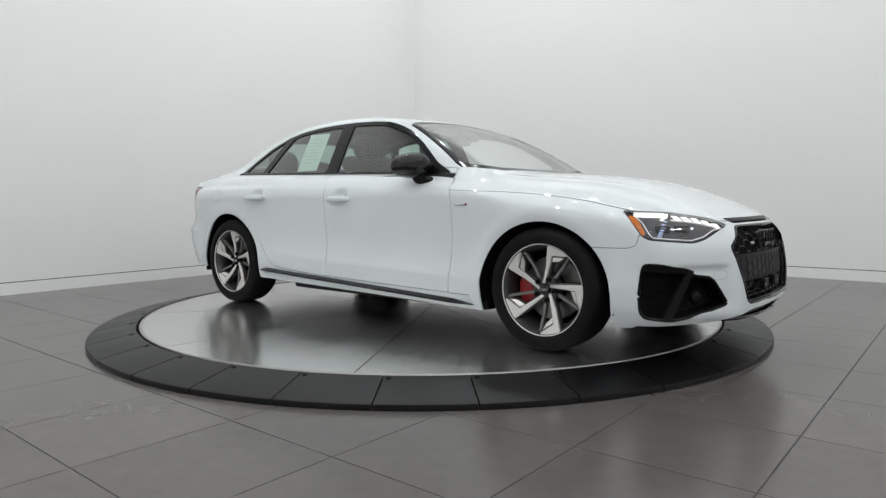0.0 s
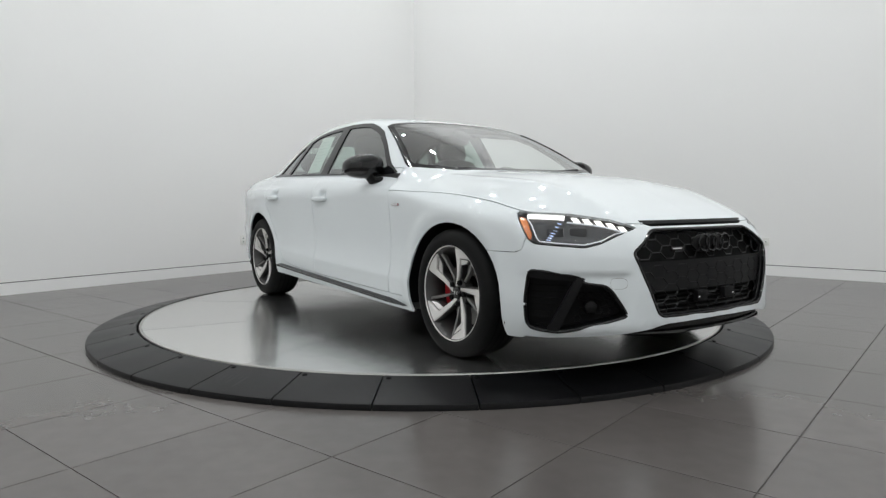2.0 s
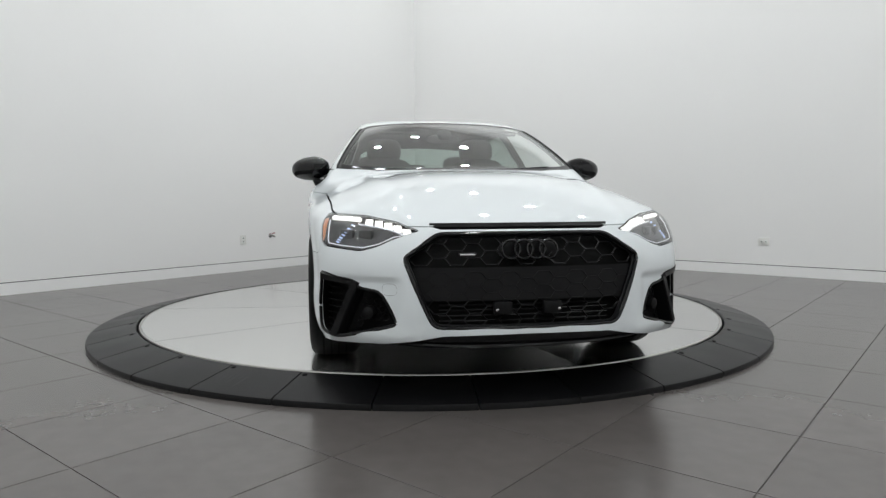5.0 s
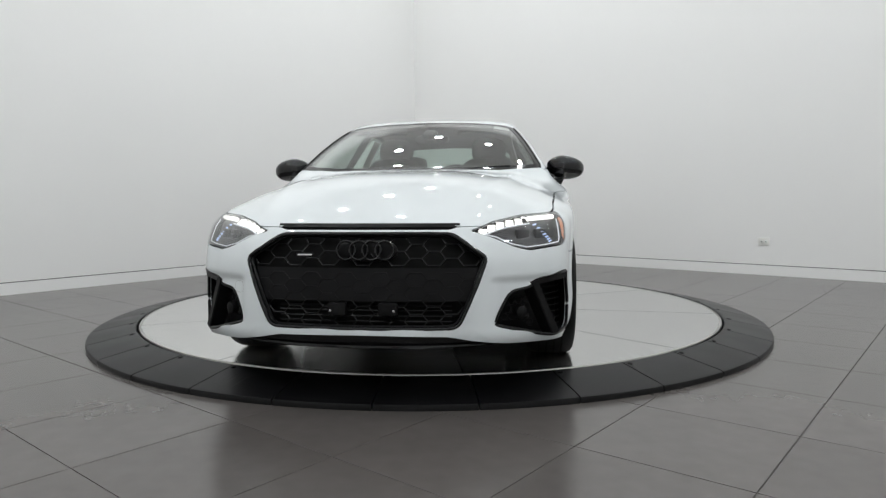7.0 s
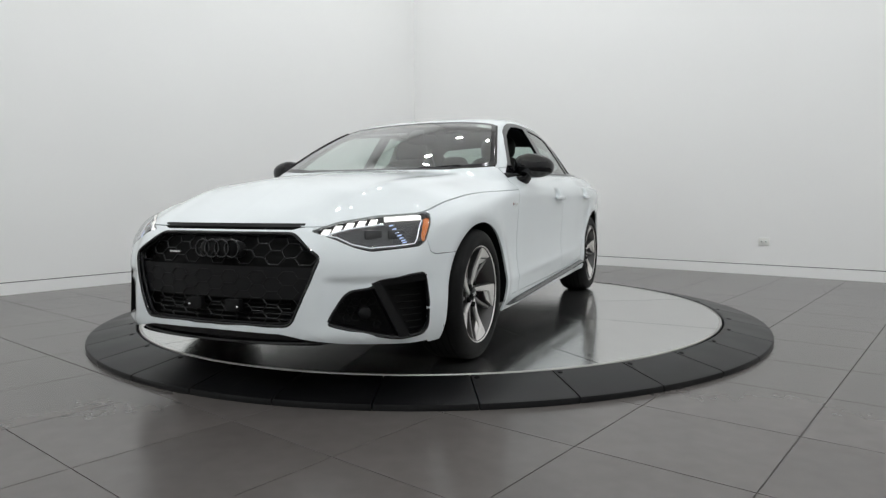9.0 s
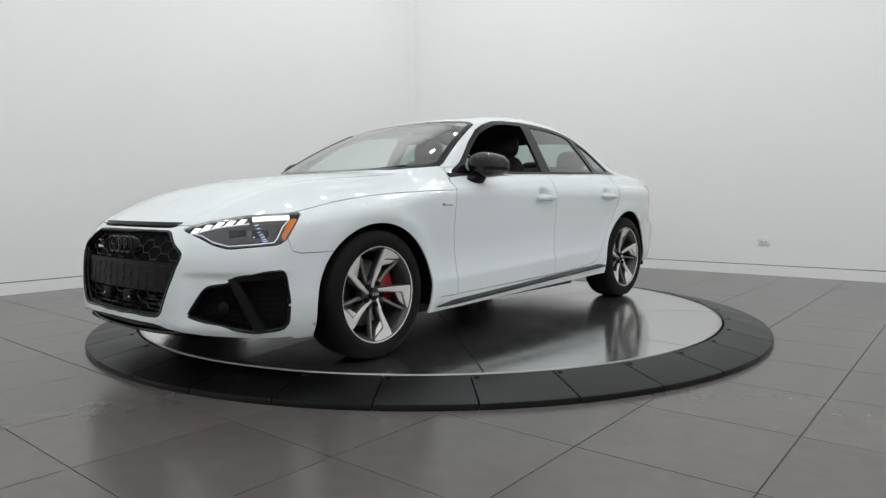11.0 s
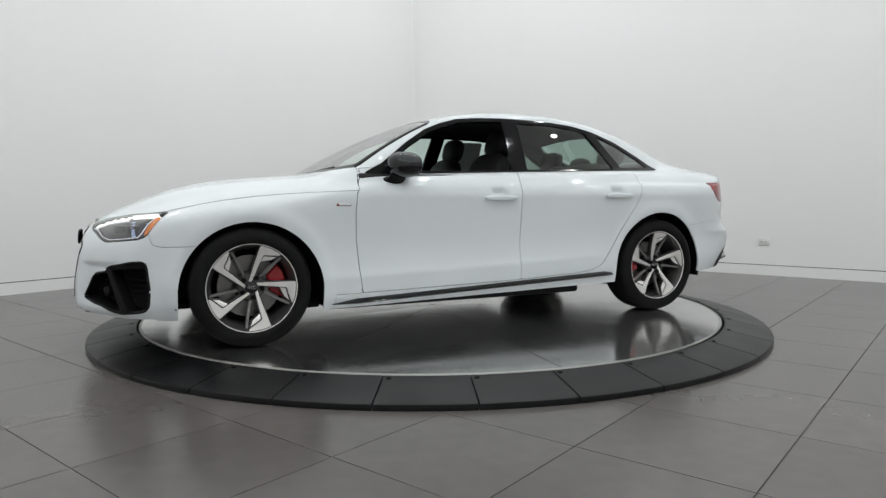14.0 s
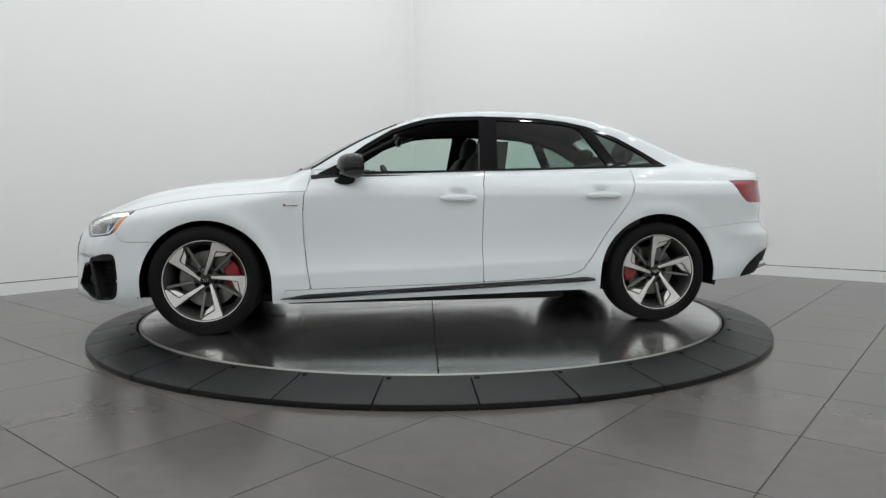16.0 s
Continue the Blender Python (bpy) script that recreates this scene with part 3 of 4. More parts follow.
class Sheet:
    """Part of the body surface as a table over two axes, for placing small pieces on it."""

    def __init__(self, us, vs, origin, way, far):
        self.us, self.vs = us, vs
        U, W = np.meshgrid(us, vs, indexing="ij")
        o = origin(U.ravel(), W.ravel())
        self.p = cast(o, np.tile(np.array(way, float), (len(o), 1)), far).reshape(len(us), len(vs), 3)

    def __call__(self, u, v):
        a = np.clip((u - self.us[0]) / (self.us[1] - self.us[0]), 0, len(self.us) - 1.001)
        b = np.clip((v - self.vs[0]) / (self.vs[1] - self.vs[0]), 0, len(self.vs) - 1.001)
        i, j = int(a), int(b)
        a, b = a - i, b - j
        p = self.p
        return Vector(p[i, j] * (1 - a) * (1 - b) + p[i + 1, j] * a * (1 - b) + p[i, j + 1] * (1 - a) * b + p[i + 1, j + 1] * a * b)


DIAGONAL = Vector((0.7071, 0.7071, 0))
CORNER_SHEET = Sheet(np.linspace(-1.85, -0.9, 96), np.linspace(0.16, 0.78, 63), lambda q, z: np.stack([(1.35 - q) / 2, (1.35 + q) / 2, z], 1), (0.7071, 0.7071, 0), 1.6)
SIDE_SHEET = Sheet(np.linspace(-2.2, 2.1, 260), np.linspace(0.17, 1.36, 120), lambda x, z: np.stack([x, 0 * x, z], 1), (0, 1, 0), 1.2)
NOSE_SHEET = Sheet(np.linspace(0, 0.85, 86), np.linspace(0.17, 0.72, 56), lambda y, z: np.stack([0 * y + 1.3, y, z], 1), (1, 0, 0), 1.4)


def on_corner(q, z, back=0.0):
    """A point of the nose surface at y - x = q and height z, moved back along the way (1, 1)."""
    return CORNER_SHEET(q, z) - DIAGONAL * back


def on_side(x, z, out=0.0):
    p = SIDE_SHEET(x, z)
    return p + Vector(normals(np.array([tuple(p)]))[0]) * out if out else p


def on_nose(y, z, back=0.0):
    return NOSE_SHEET(y, z) - Vector((back, 0, 0))


def flip(bm):
    """Mirror a bmesh to the other side of the car."""
    for v in bm.verts:
        v.co.y = -v.co.y
    bmesh.ops.reverse_faces(bm, faces=bm.faces[:])
    return bm


def side_parts(name, geo, material, car, label="", depth=0.012):
    """One panel for each side of the car."""
    g = flange(*geo, depth)
    return [part(name, g, material, car, label), part(name, mirrored(*g), material, car, label)]


def centre_part(name, geo, material, car, label="", depth=0.012):
    return part(name, weld(both(*flange(*geo, depth))), material, car, label)


def car_body(car):
    V, F = half_body()
    V, F = clip(V, F, V[:, 2] - 0.16)

    def take(V, F, fn, gap=GAP):
        s = fn(V)
        inner, outer = clip(V, F, s - gap), clip(V, F, -s - gap)
        return inner, outer

    def corner(poly):
        return lambda V: np.minimum(sdf(poly, V[:, 1] - V[:, 0], V[:, 2]), V[:, 0] - 1.4)

    def sideview(poly):
        return lambda V: np.minimum(sdf(poly, V[:, 0], V[:, 2]), V[:, 1] - 0.35)

    # wheel arches
    for ax, az, ar in ARCHES:
        x, z = V[:, 0] - ax, V[:, 2] - az
        r = np.where(z > 0, np.hypot(x, z), np.abs(x))
        V, F = clip(V, F, np.maximum(r - ar, 0.45 - V[:, 1]))
    # lower edge: rises to the tail, lowest under the nose corners
    def low(V):
        edge = np.interp(V[:, 0], [-2.5, -2.0, -1.72, -1.0, 1.0, 1.8, 2.1, 2.4], [0.30, 0.275, 0.26, 0.228, 0.180, 0.170, 0.185, 0.19])
        nose = np.where(V[:, 0] > 1.9, np.interp(V[:, 1], [0, 0.35, 0.58, 0.8, 0.9], [0.252, 0.248, 0.205, 0.190, 0.176]), 0)
        return V[:, 2] - np.maximum(edge, nose)
    V, F = clip(V, F, low(V))
    # openings and lamps at the nose
    (_, (V, F)) = take(V, F, lambda V: np.minimum(sdf(GRILLE, V[:, 1], V[:, 2]), V[:, 0] - 1.9), 0.0)
    slot = [(-0.1, 0.672), (0.345, 0.672), (0.385, 0.684), (0.345, 0.694), (-0.1, 0.694)]
    (_, (V, F)) = take(V, F, lambda V: np.minimum(sdf(slot, V[:, 1], V[:, 2]), V[:, 0] - 1.9), 0.0)
    lens, (V, F) = take(V, F, corner(HEADLIGHT))
    (_, (V, F)) = take(V, F, corner(INTAKE), 0.0)
    tail, (V, F) = take(V, F, lambda V: np.minimum(sdf(TAIL_LAMP, V[:, 0], V[:, 2]), V[:, 1] - 0.33))
    # glass
    shield, (V, F) = take(V, F, lambda V: np.minimum(sdf(SHIELD_TOP, V[:, 0], V[:, 1]), V[:, 2] - 0.9), 0.001)
    back, (V, F) = take(V, F, lambda V: np.minimum(sdf(BACK_TOP, V[:, 0], V[:, 1]), V[:, 2] - 0.9), 0.001)
    light, (V, F) = take(V, F, sideview(DAYLIGHT), 0.001)
    # lining behind roof and pillars
    lin = clip(V, F, V[:, 2] - 0.985)
    lin = clip(*lin, np.minimum(lin[0][:, 0] + 1.98, 0.84 - lin[0][:, 0]))
    part("headliner", weld(both(lin[0] - normals(lin[0]) * [0.028, 0.028, 0.028], lin[1])), LINER, car, "black cloth roof lining")
    # hood
    def hood_region(V):
        x, z = V[:, 0], V[:, 2]
        return np.minimum(z - HOOD_LINE(x), (x - HOOD_REAR(V[:, 1])) * 0.9)
    hood, (V, F) = take(V, F, hood_region, 0.0018)
    centre_part("hood", hood, PAINT, car)
    fd, (V, F) = take(V, F, sideview(FRONT_DOOR))
    rd, (V, F) = take(V, F, sideview(REAR_DOOR))
    doors = side_parts("front_door", fd, PAINT, car), side_parts("rear_door", rd, PAINT, car)
    # bumpers, fenders, lid
    nose_line = [(1.20, -1), (2.6, -1), (2.6, 0.72), (1.94, 0.72), (1.905, 0.60), (1.90, 0.575), (1.86, 0.560), (1.66, 0.560), (1.20, 0.545)]
    nb, (V, F) = take(V, F, lambda V: np.where(V[:, 0] > 1.3, np.maximum(sdf(nose_line, V[:, 0], V[:, 2]), np.minimum(V[:, 0] - 2.0, 0.9 - V[:, 1])), -1), 0.0014)
    centre_part("front_bumper", nb, PAINT, car)
    fend, (V, F) = take(V, F, lambda V: np.minimum(np.minimum(V[:, 0] - 0.80, 0.95 - V[:, 2]), V[:, 2] - 0.262 + 5 * np.clip(V[:, 0] - 0.95, 0, 1)))
    side_parts("front_fender", fend, PAINT, car)
    df, (V, F) = take(V, F, lambda V: np.where(V[:, 0] < -1.9, np.minimum((0.27 + 1.55 * (-V[:, 0] + TAIL_CUT(V[:, 1]) - 2.32) - V[:, 2]) * 0.6, 0.50 - V[:, 2]), -1), 0.0)
    centre_part("rear_diffuser", df, MATT, car, "matt black diffuser insert", 0.05)
    tail_line = [(-1.60, 0.0), (-1.60, 0.60), (-1.80, 0.615), (-2.03, 0.64), (-2.6, 0.64), (-2.6, 0.0)]
    tb, (V, F) = take(V, F, lambda V: sdf(tail_line, V[:, 0], V[:, 2]), 0.0010)
    centre_part("rear_bumper", tb, PAINT, car)
    lid, (V, F) = take(V, F, lambda V: np.minimum(np.minimum(-1.98 - V[:, 0], 0.585 - V[:, 1]), V[:, 2] - 0.64))
    centre_part("trunk_lid", lid, PAINT, car)
    centre_part("body_shell", (V, F), PAINT, car)
    part("windscreen", weld(both(*shield)), SHIELD, car, "clear laminated windscreen").visible_shadow = False
    band = clip(*shield, 0.034 - sdf(SHIELD_TOP, shield[0][:, 0], shield[0][:, 1]))
    part("windscreen_band", weld(both(band[0] + normals(band[0]) * 0.0015, band[1])), GLOSS, car, "black printed edge of the windscreen")
    part("rear_window", weld(both(*back)), SIDEGLASS, car).visible_shadow = False
    # side glass behind black frames
    gl = {}
    rest = light
    cuts = {"front": [(0.60, 0.972), (0.59, 1.01), (0.44, 1.124), (0.28, 1.222), (0.16, 1.266), (0.04, 1.300), (-0.10, 1.314), (-0.290, 1.320), (-0.252, 0.985)],
            "rear": [(-0.372, 0.992), (-0.405, 1.320), (-0.50, 1.318), (-0.70, 1.312), (-0.87, 1.294), (-0.965, 1.272), (-1.125, 1.012)],
            "quarter": [(-1.20, 1.020), (-1.065, 1.252), (-1.12, 1.232), (-1.24, 1.180), (-1.41, 1.082), (-1.475, 1.030)]}
    for k, poly in cuts.items():
        gl[k], rest = take(*rest, sideview(poly), 0.0)
    inset = lambda g: (g[0] - normals(g[0]) * 0.006, g[1])
    for s in (0, 1):
        turned = (lambda g: g) if s == 0 else (lambda g: mirrored(*g))
        part("window_frame", turned(flange(*rest, 0.02)), PILLAR, car, "black window surround and pillar covers")
        for d, k in ((0, "front"), (1, "rear")):
            if (s, k) == (0, "front"):
                continue  # wound down
            w = part("window_pane", turned(inset(gl[k])), SIDEGLASS, doors[d][s], "lightly tinted side window")
            w.visible_shadow = False
        part("quarter_window", turned(inset(gl["quarter"])), DARKGLASS, car).visible_shadow = False
        belt = [on_side(x, np.interp(x, [-1.52, -1.1, -0.3, 0.3, 0.75], [1.010, 0.998, 0.981, 0.963, 0.950]), 0.004) for x in np.linspace(-1.52, 0.745, 24)]
        b = tube(belt, 0.006, 6)
        part("belt_trim", flip(b) if s else b, GLOSS, car)
        lo = (lens[0] + 0.002 * normals(lens[0]), lens[1])
        lamp = part("headlight", turned(flange(*lo, 0.006)), LAMPGLASS, car, "clear headlight lens over a dark housing with lit strips")
        lamp.visible_shadow = False
        headlight(lamp, lens, s)
        part("tail_light", turned(flange(*tail, 0.02)), TAIL, car, "red tail light lens")
        intake(car, s)
        handles(doors, s)
    return V


def prism_between(ring_pts, way, bm):
    """A closed block from a loop of points and its copy moved back along way."""
    va = [bm.verts.new(p) for p in ring_pts]
    vb = [bm.verts.new(p - way) for p in ring_pts]
    bm.faces.new(va)
    bm.faces.new(vb[::-1])
    n = len(va)
    for i in range(n):
        bm.faces.new((va[i], vb[i], vb[(i + 1) % n], va[(i + 1) % n]))
    bmesh.ops.recalc_face_normals(bm, faces=bm.faces[:])
    return bm


def headlight(lamp, lens, s):
    fl = (lambda b: flip(b)) if s else (lambda b: b)
    W = lens[0] - np.array([0.7071, 0.7071, 0]) * 0.045
    part("housing", (W, lens[1]) if s == 0 else mirrored(W, lens[1]), LAMPIN, lamp, "dark grey lamp housing")
    # side wall of the housing
    E = np.concatenate([lens[1][:, [0, 1]], lens[1][:, [1, 2]], lens[1][:, [2, 0]]])
    key = np.sort(E, 1)
    _, idx, cnt = np.unique(key, axis=0, return_index=True, return_counts=True)
    B = E[idx[cnt == 1]]
    n = len(lens[0])
    wallv = np.concatenate([lens[0] - normals(lens[0]) * 0.003, W])
    wallf = np.concatenate([np.stack([B[:, 1], B[:, 0], B[:, 0] + n], 1), np.stack([B[:, 1], B[:, 0] + n, B[:, 1] + n], 1)])
    part("bezel", (wallv, wallf) if s == 0 else mirrored(wallv, wallf), SATIN, lamp)
    # five bright blocks and a strip along the top edge
    top = curve((-1.755, 0.668), (-1.60, 0.702), (-1.35, 0.728), (-1.01, 0.741))
    for i in range(5):
        q = -1.675 + 0.072 * i
        z = float(top(q)) - 0.027
        p = on_corner(q, z, 0.026)
        bm = bmesh.new()
        blk = [on_corner(q + dq, z + dz, 0.024) for dq, dz in ((-0.036, -0.014), (0.004, -0.014), (0.036, 0.013), (-0.004, 0.013))]
        prism_between(blk, DIAGONAL * 0.012, bm)
        part("light_block", fl(bm), LED, lamp, "glowing white light block")
    path = [on_corner(q, float(top(q)) - 0.021, 0.022) for q in np.linspace(-1.315, -1.085, 9)]
    part("light_strip", fl(tube(path, 0.0105, 8)), LED, lamp, "glowing white strip")
    path = [on_corner(q, float(top(q)) - 0.038, 0.022) for q in np.linspace(-1.69, -1.33, 9)]
    part("light_strip", fl(tube(path, 0.004, 6)), LEDDIM, lamp)
    low = [(-1.70, 0.652), (-1.62, 0.641), (-1.54, 0.612), (-1.44, 0.596), (-1.28, 0.603), (-1.165, 0.611), (-1.145, 0.628), (-1.115, 0.68), (-1.085, 0.708)]
    part("light_guide", fl(tube([on_corner(q, z, 0.012) for q, z in low], 0.0028, 6)), LEDDIM, lamp, "thin white light guide")
    # fan of small cold light bars
    for i in range(7):
        u = i / 6
        q, z = -1.285 + 0.085 * u - 0.02 * u * u, 0.684 - 0.070 * u - 0.006 * math.sin(math.pi * u)
        bm = bmesh.new()
        prism_between([on_corner(q + dq, z + dz, 0.026) for dq, dz in ((-0.014, -0.003), (0.012, 0.001), (0.014, 0.006), (-0.012, 0.002))], DIAGONAL * 0.006, bm)
        part("light_bar", fl(bm), LEDBLUE, lamp, "small bluish light bar")
    # projectors
    for q in (-1.40, -1.26):
        p = on_corner(q, 0.648, 0.042)
        part("projector", fl(box((0.02, 0.075, 0.042), Matrix.Translation(p) @ pose(0, 0, 0, 0, 0, 45), 0.010)), LAMPIN, lamp)
    # amber piece at the outer end
    am = [(-1.025, 0.722), (-1.075, 0.712), (-1.098, 0.68), (-1.125, 0.625), (-1.10, 0.618), (-1.052, 0.68)]
    geo = clip(*lens, sdf(am, lens[0][:, 1] - lens[0][:, 0], lens[0][:, 2]))
    if len(geo[1]):
        geo = (geo[0] - np.array([0.7071, 0.7071, 0]) * 0.006, geo[1])
        part("side_reflector", geo if s == 0 else mirrored(*geo), AMBER, lamp, "amber side reflector")


def intake(car, s):
    fl = (lambda b: flip(b)) if s else (lambda b: b)
    # pocket: a recessed dark floor with walls
    rim = [on_corner(q, z, 0.0) for q, z in INTAKE]
    deep = [p - Vector((0.09, 0.05, 0)) for p in rim]
    n = len(rim)
    V = np.array([tuple(p) for p in rim + deep])
    F = [(i, (i + 1) % n, (i + 1) % n + n, i + n) for i in range(n)] + [tuple(range(n, 2 * n))]
    bm = bmesh.new()
    me = bpy.data.meshes.new("tmp")
    me.from_pydata(V.tolist(), [], F)
    bm.from_mesh(me)
    bpy.data.meshes.remove(me)
    bmesh.ops.recalc_face_normals(bm, faces=bm.faces[:])
    pocket = part("side_intake", fl(bm), MATT, car, "black side air intake with a slanted blade")
    part("intake_frame", fl(tube([on_corner(q, z, 0.004) for q, z in INTAKE], 0.008, 6, closed=True)), SATIN, pocket)
    # slanted blade
    b = bmesh.new()
    ring_a = [(-1.445, 0.452), (-1.395, 0.462), (-1.215, 0.226), (-1.285, 0.222)]
    va = [b.verts.new(on_corner(q, z, -0.006)) for q, z in ring_a]
    vb = [b.verts.new(on_corner(q, z, 0.06)) for q, z in ring_a]
    b.faces.new(va)
    for i in range(4):
        b.faces.new((va[i], vb[i], vb[(i + 1) % 4], va[(i + 1) % 4]))
    bmesh.ops.recalc_face_normals(b, faces=b.faces[:])
    bmesh.ops.bevel(b, geom=[e for e in b.edges if e.verts[0] in va and e.verts[1] in va], offset=0.004, segments=2, affect="EDGES")
    part("blade", fl(b), MATT, pocket, "slanted black blade")
    b = bmesh.new()
    ring_a = [(-1.09, 0.480), (-1.20, 0.476), (-1.41, 0.462), (-1.385, 0.440), (-1.20, 0.450), (-1.10, 0.452)]
    va = [b.verts.new(on_corner(q, z, -0.004)) for q, z in ring_a]
    vb = [b.verts.new(on_corner(q, z, 0.06)) for q, z in ring_a]
    b.faces.new(va)
    for i in range(6):
        b.faces.new((va[i], vb[i], vb[(i + 1) % 6], va[(i + 1) % 6]))
    bmesh.ops.recalc_face_normals(b, faces=b.faces[:])
    part("blade_cap", fl(b), SATIN, pocket)
    # ribs of the outer vent
    for i in range(7):
        z = 0.25 + 0.028 * i
        q0 = np.interp(z, [0.222, 0.462], [-1.25, -1.42])
        pts = [on_corner(q0 + 0.06 + (-1.11 - q0 - 0.06) * u, z, 0.040 + 0.006 * (k % 2)) for k, u in enumerate((0.0, 0.2, 0.4, 0.6, 0.8, 1.0))]
        part("vent_rib", fl(tube(pts, 0.0025, 5)), HOLE, pocket)
    # honeycomb behind the inner pocket
    for i in range(6):
        for j in range(5):
            q, z = -1.60 + 0.05 * i + 0.025 * (j % 2), 0.275 + 0.032 * j
            if sdf(INTAKE, np.array([q]), np.array([z]))[0] > 0.035 and q < np.interp(z, [0.222, 0.462], [-1.36, -1.46]):
                pts = [on_corner(q + 0.024 * math.cos(a), z + 0.016 * math.sin(a), 0.05) for a in np.radians(range(0, 360, 60))]
                part("honeycomb_cell", fl(tube(pts, 0.003, 4, closed=True)), MATT, pocket)
    p = on_corner(-1.475, 0.325, 0.045)
    b = lathe([(0, 0.03), (0.012, 0.028), (0.026, 0.022), (0.03, 0.0)], 24, Matrix.Translation(p) @ pose(0, 0, 0, 0, 0, 35) @ pose(0, 0, 0, 0, 90, 0))
    part("sensor_cap", fl(b), MATT, pocket, "round black cap")


def handles(doors, s):
    fl = (lambda b: flip(b)) if s else (lambda b: b)
    for d, hx, z in ((0, -0.10, 0.808), (1, -1.02, 0.822)):
        p = on_side(hx, z, 0.0)
        p.y = max(p.y, on_side(hx + 0.1, z).y)
        b = blob((0.225, 0.034, 0.034), Matrix.Translation(p + Vector((0, 0.016, 0))), 3.2)
        h = part("door_handle", fl(b), PAINT, doors[d][s], "white painted door handle")


def grille(car):
    def at(y, z, back):
        return on_nose(abs(y), z, back) * Vector((1, 1, 1)) if y >= 0 else Vector((1, -1, 1)) * on_nose(abs(y), z, back)
    half = GRILLE[:-2]
    loop = soften(half + [(-y, z) for y, z in half[::-1] if y > 0], 1, 0.2)
    # dark back plate
    V, F = [], []
    ys, zs = np.linspace(-0.5, 0.5, 31), np.linspace(0.25, 0.67, 13)
    for y in ys:
        for z in zs:
            p = at(y, z, 0.075)
            V.append(tuple(p))
    m = len(zs)
    for i in range(30):
        for j in range(12):
            F.append((i * m + j, i * m + j + 1, (i + 1) * m + j + 1, (i + 1) * m + j))
    root = part("grille", (np.array(V), F), HOLE, car, "black honeycomb grille")
    part("grille_frame", tube([at(y, z, 0.005) for y, z in loop], 0.0085, 8, closed=True), GLOSS, root, "gloss black grille frame")
    part("grille_surround", tube([at(y * 0.982, 0.467 + (z - 0.467) * 0.975, 0.022) for y, z in loop], 0.008, 8, closed=True), SATIN, root)
    outline = np.array(GRILLE)

    def inside(y, z, marg):
        return sdf(outline, np.array([abs(y)]), np.array([z]))[0] > marg

    def cells(w, h, zlo, zhi, back, r, bm):
        """Flat-topped honeycomb that fills the opening between two heights."""
        done = set()
        for i in range(-8, 9):
            for j in range(-1, 9):
                cy, cz = i * 0.75 * w, 0.278 + (j + 0.5 * (i % 2)) * h
                c = [(cy - w / 2, cz), (cy - w / 4, cz + h / 2), (cy + w / 4, cz + h / 2), (cy + w / 2, cz), (cy + w / 4, cz - h / 2), (cy - w / 4, cz - h / 2)]
                for k in range(6):
                    a, b = c[k], c[(k + 1) % 6]
                    key = (round(a[0] + b[0], 3), round(a[1] + b[1], 3))
                    if key not in done and all(zlo <= q[1] <= zhi and inside(q[0], q[1], -0.004) for q in (a, b)):
                        done.add(key)
                        tube([at(*a, back), at(*b, back)], r, 4, bm=bm)
    bm = bmesh.new()
    cells(0.096, 0.056, 0.505, 0.662, 0.030, 0.0032, bm)
    part("mesh_upper", bm, SATIN, root, "satin black honeycomb ribs")
    # closed middle panel with raised honeycomb
    V, F = [], []
    ys, zs = np.linspace(-1, 1, 33), np.linspace(0.385, 0.520, 6)
    for u in ys:
        for z in zs:
            lim = np.interp(z, [0.30, 0.548], [0.384, 0.482])
            V.append(tuple(at(u * lim, z, 0.030)))
    for i in range(32):
        for j in range(5):
            F.append((i * 6 + j, (i + 1) * 6 + j, (i + 1) * 6 + j + 1, i * 6 + j + 1))
    part("radar_panel", (np.array(V), F), MATT, root, "closed matt black panel across the grille")
    bm = bmesh.new()
    cells(0.096, 0.056, 0.388, 0.522, 0.0290, 0.0018, bm)
    part("panel_ribs", bm, MATT, root)
    bm = bmesh.new()
    cells(0.096, 0.056, 0.275, 0.392, 0.033, 0.0032, bm)
    part("mesh_lower", bm, SATIN, root)
    for z in (0.300, 0.322, 0.345, 0.366):
        part("slat", tube([at(y, z, 0.05) for y in np.linspace(-0.36, 0.36, 15)], 0.005, 5), SATIN, root)
    for y in (-0.105, 0.105):
        p = at(y, 0.355, 0.025)
        sb = part("sensor_box", box((0.03, 0.075, 0.05), Matrix.Translation(p), 0.004), MATT, root)
        part("sensor_eye", lathe([(0, 0.003), (0.005, 0.002), (0.006, 0)], 12, Matrix.Translation(p + Vector((0.015, 0.026 * (1 if y < 0 else -1) * -1, -0.006))) @ pose(0, 0, 0, 0, 90, 0)), CHROME, sb)
    # emblem of four linked rings
    em = empty("emblem")
    em.parent = root
    for i in range(4):
        y = -0.0675 + 0.053 * i
        p = at(y, 0.592, -0.004)
        part("ring", lathe([(0.0375 + 0.0055 * math.cos(a), 0.005 * math.sin(a)) for a in np.linspace(0, 2 * math.pi, 9)[:-1]], 40, Matrix.Translation(p) @ pose(0, 0, 0, 0, 86, 0), closed=True), GLOSS, em, "gloss black ring")
    part("emblem_plate", blob((0.02, 0.25, 0.085), Matrix.Translation(at(0.012, 0.588, 0.035)), 3), SATIN, root)
    p = at(-0.245, 0.572, 0.016)
    bd = part("badge", box((0.004, 0.075, 0.018), Matrix.Translation(p) @ pose(0, 0, 0, 0, 0, -3), 0.0015), GLOSS, root, "small dark badge with a pale bar")
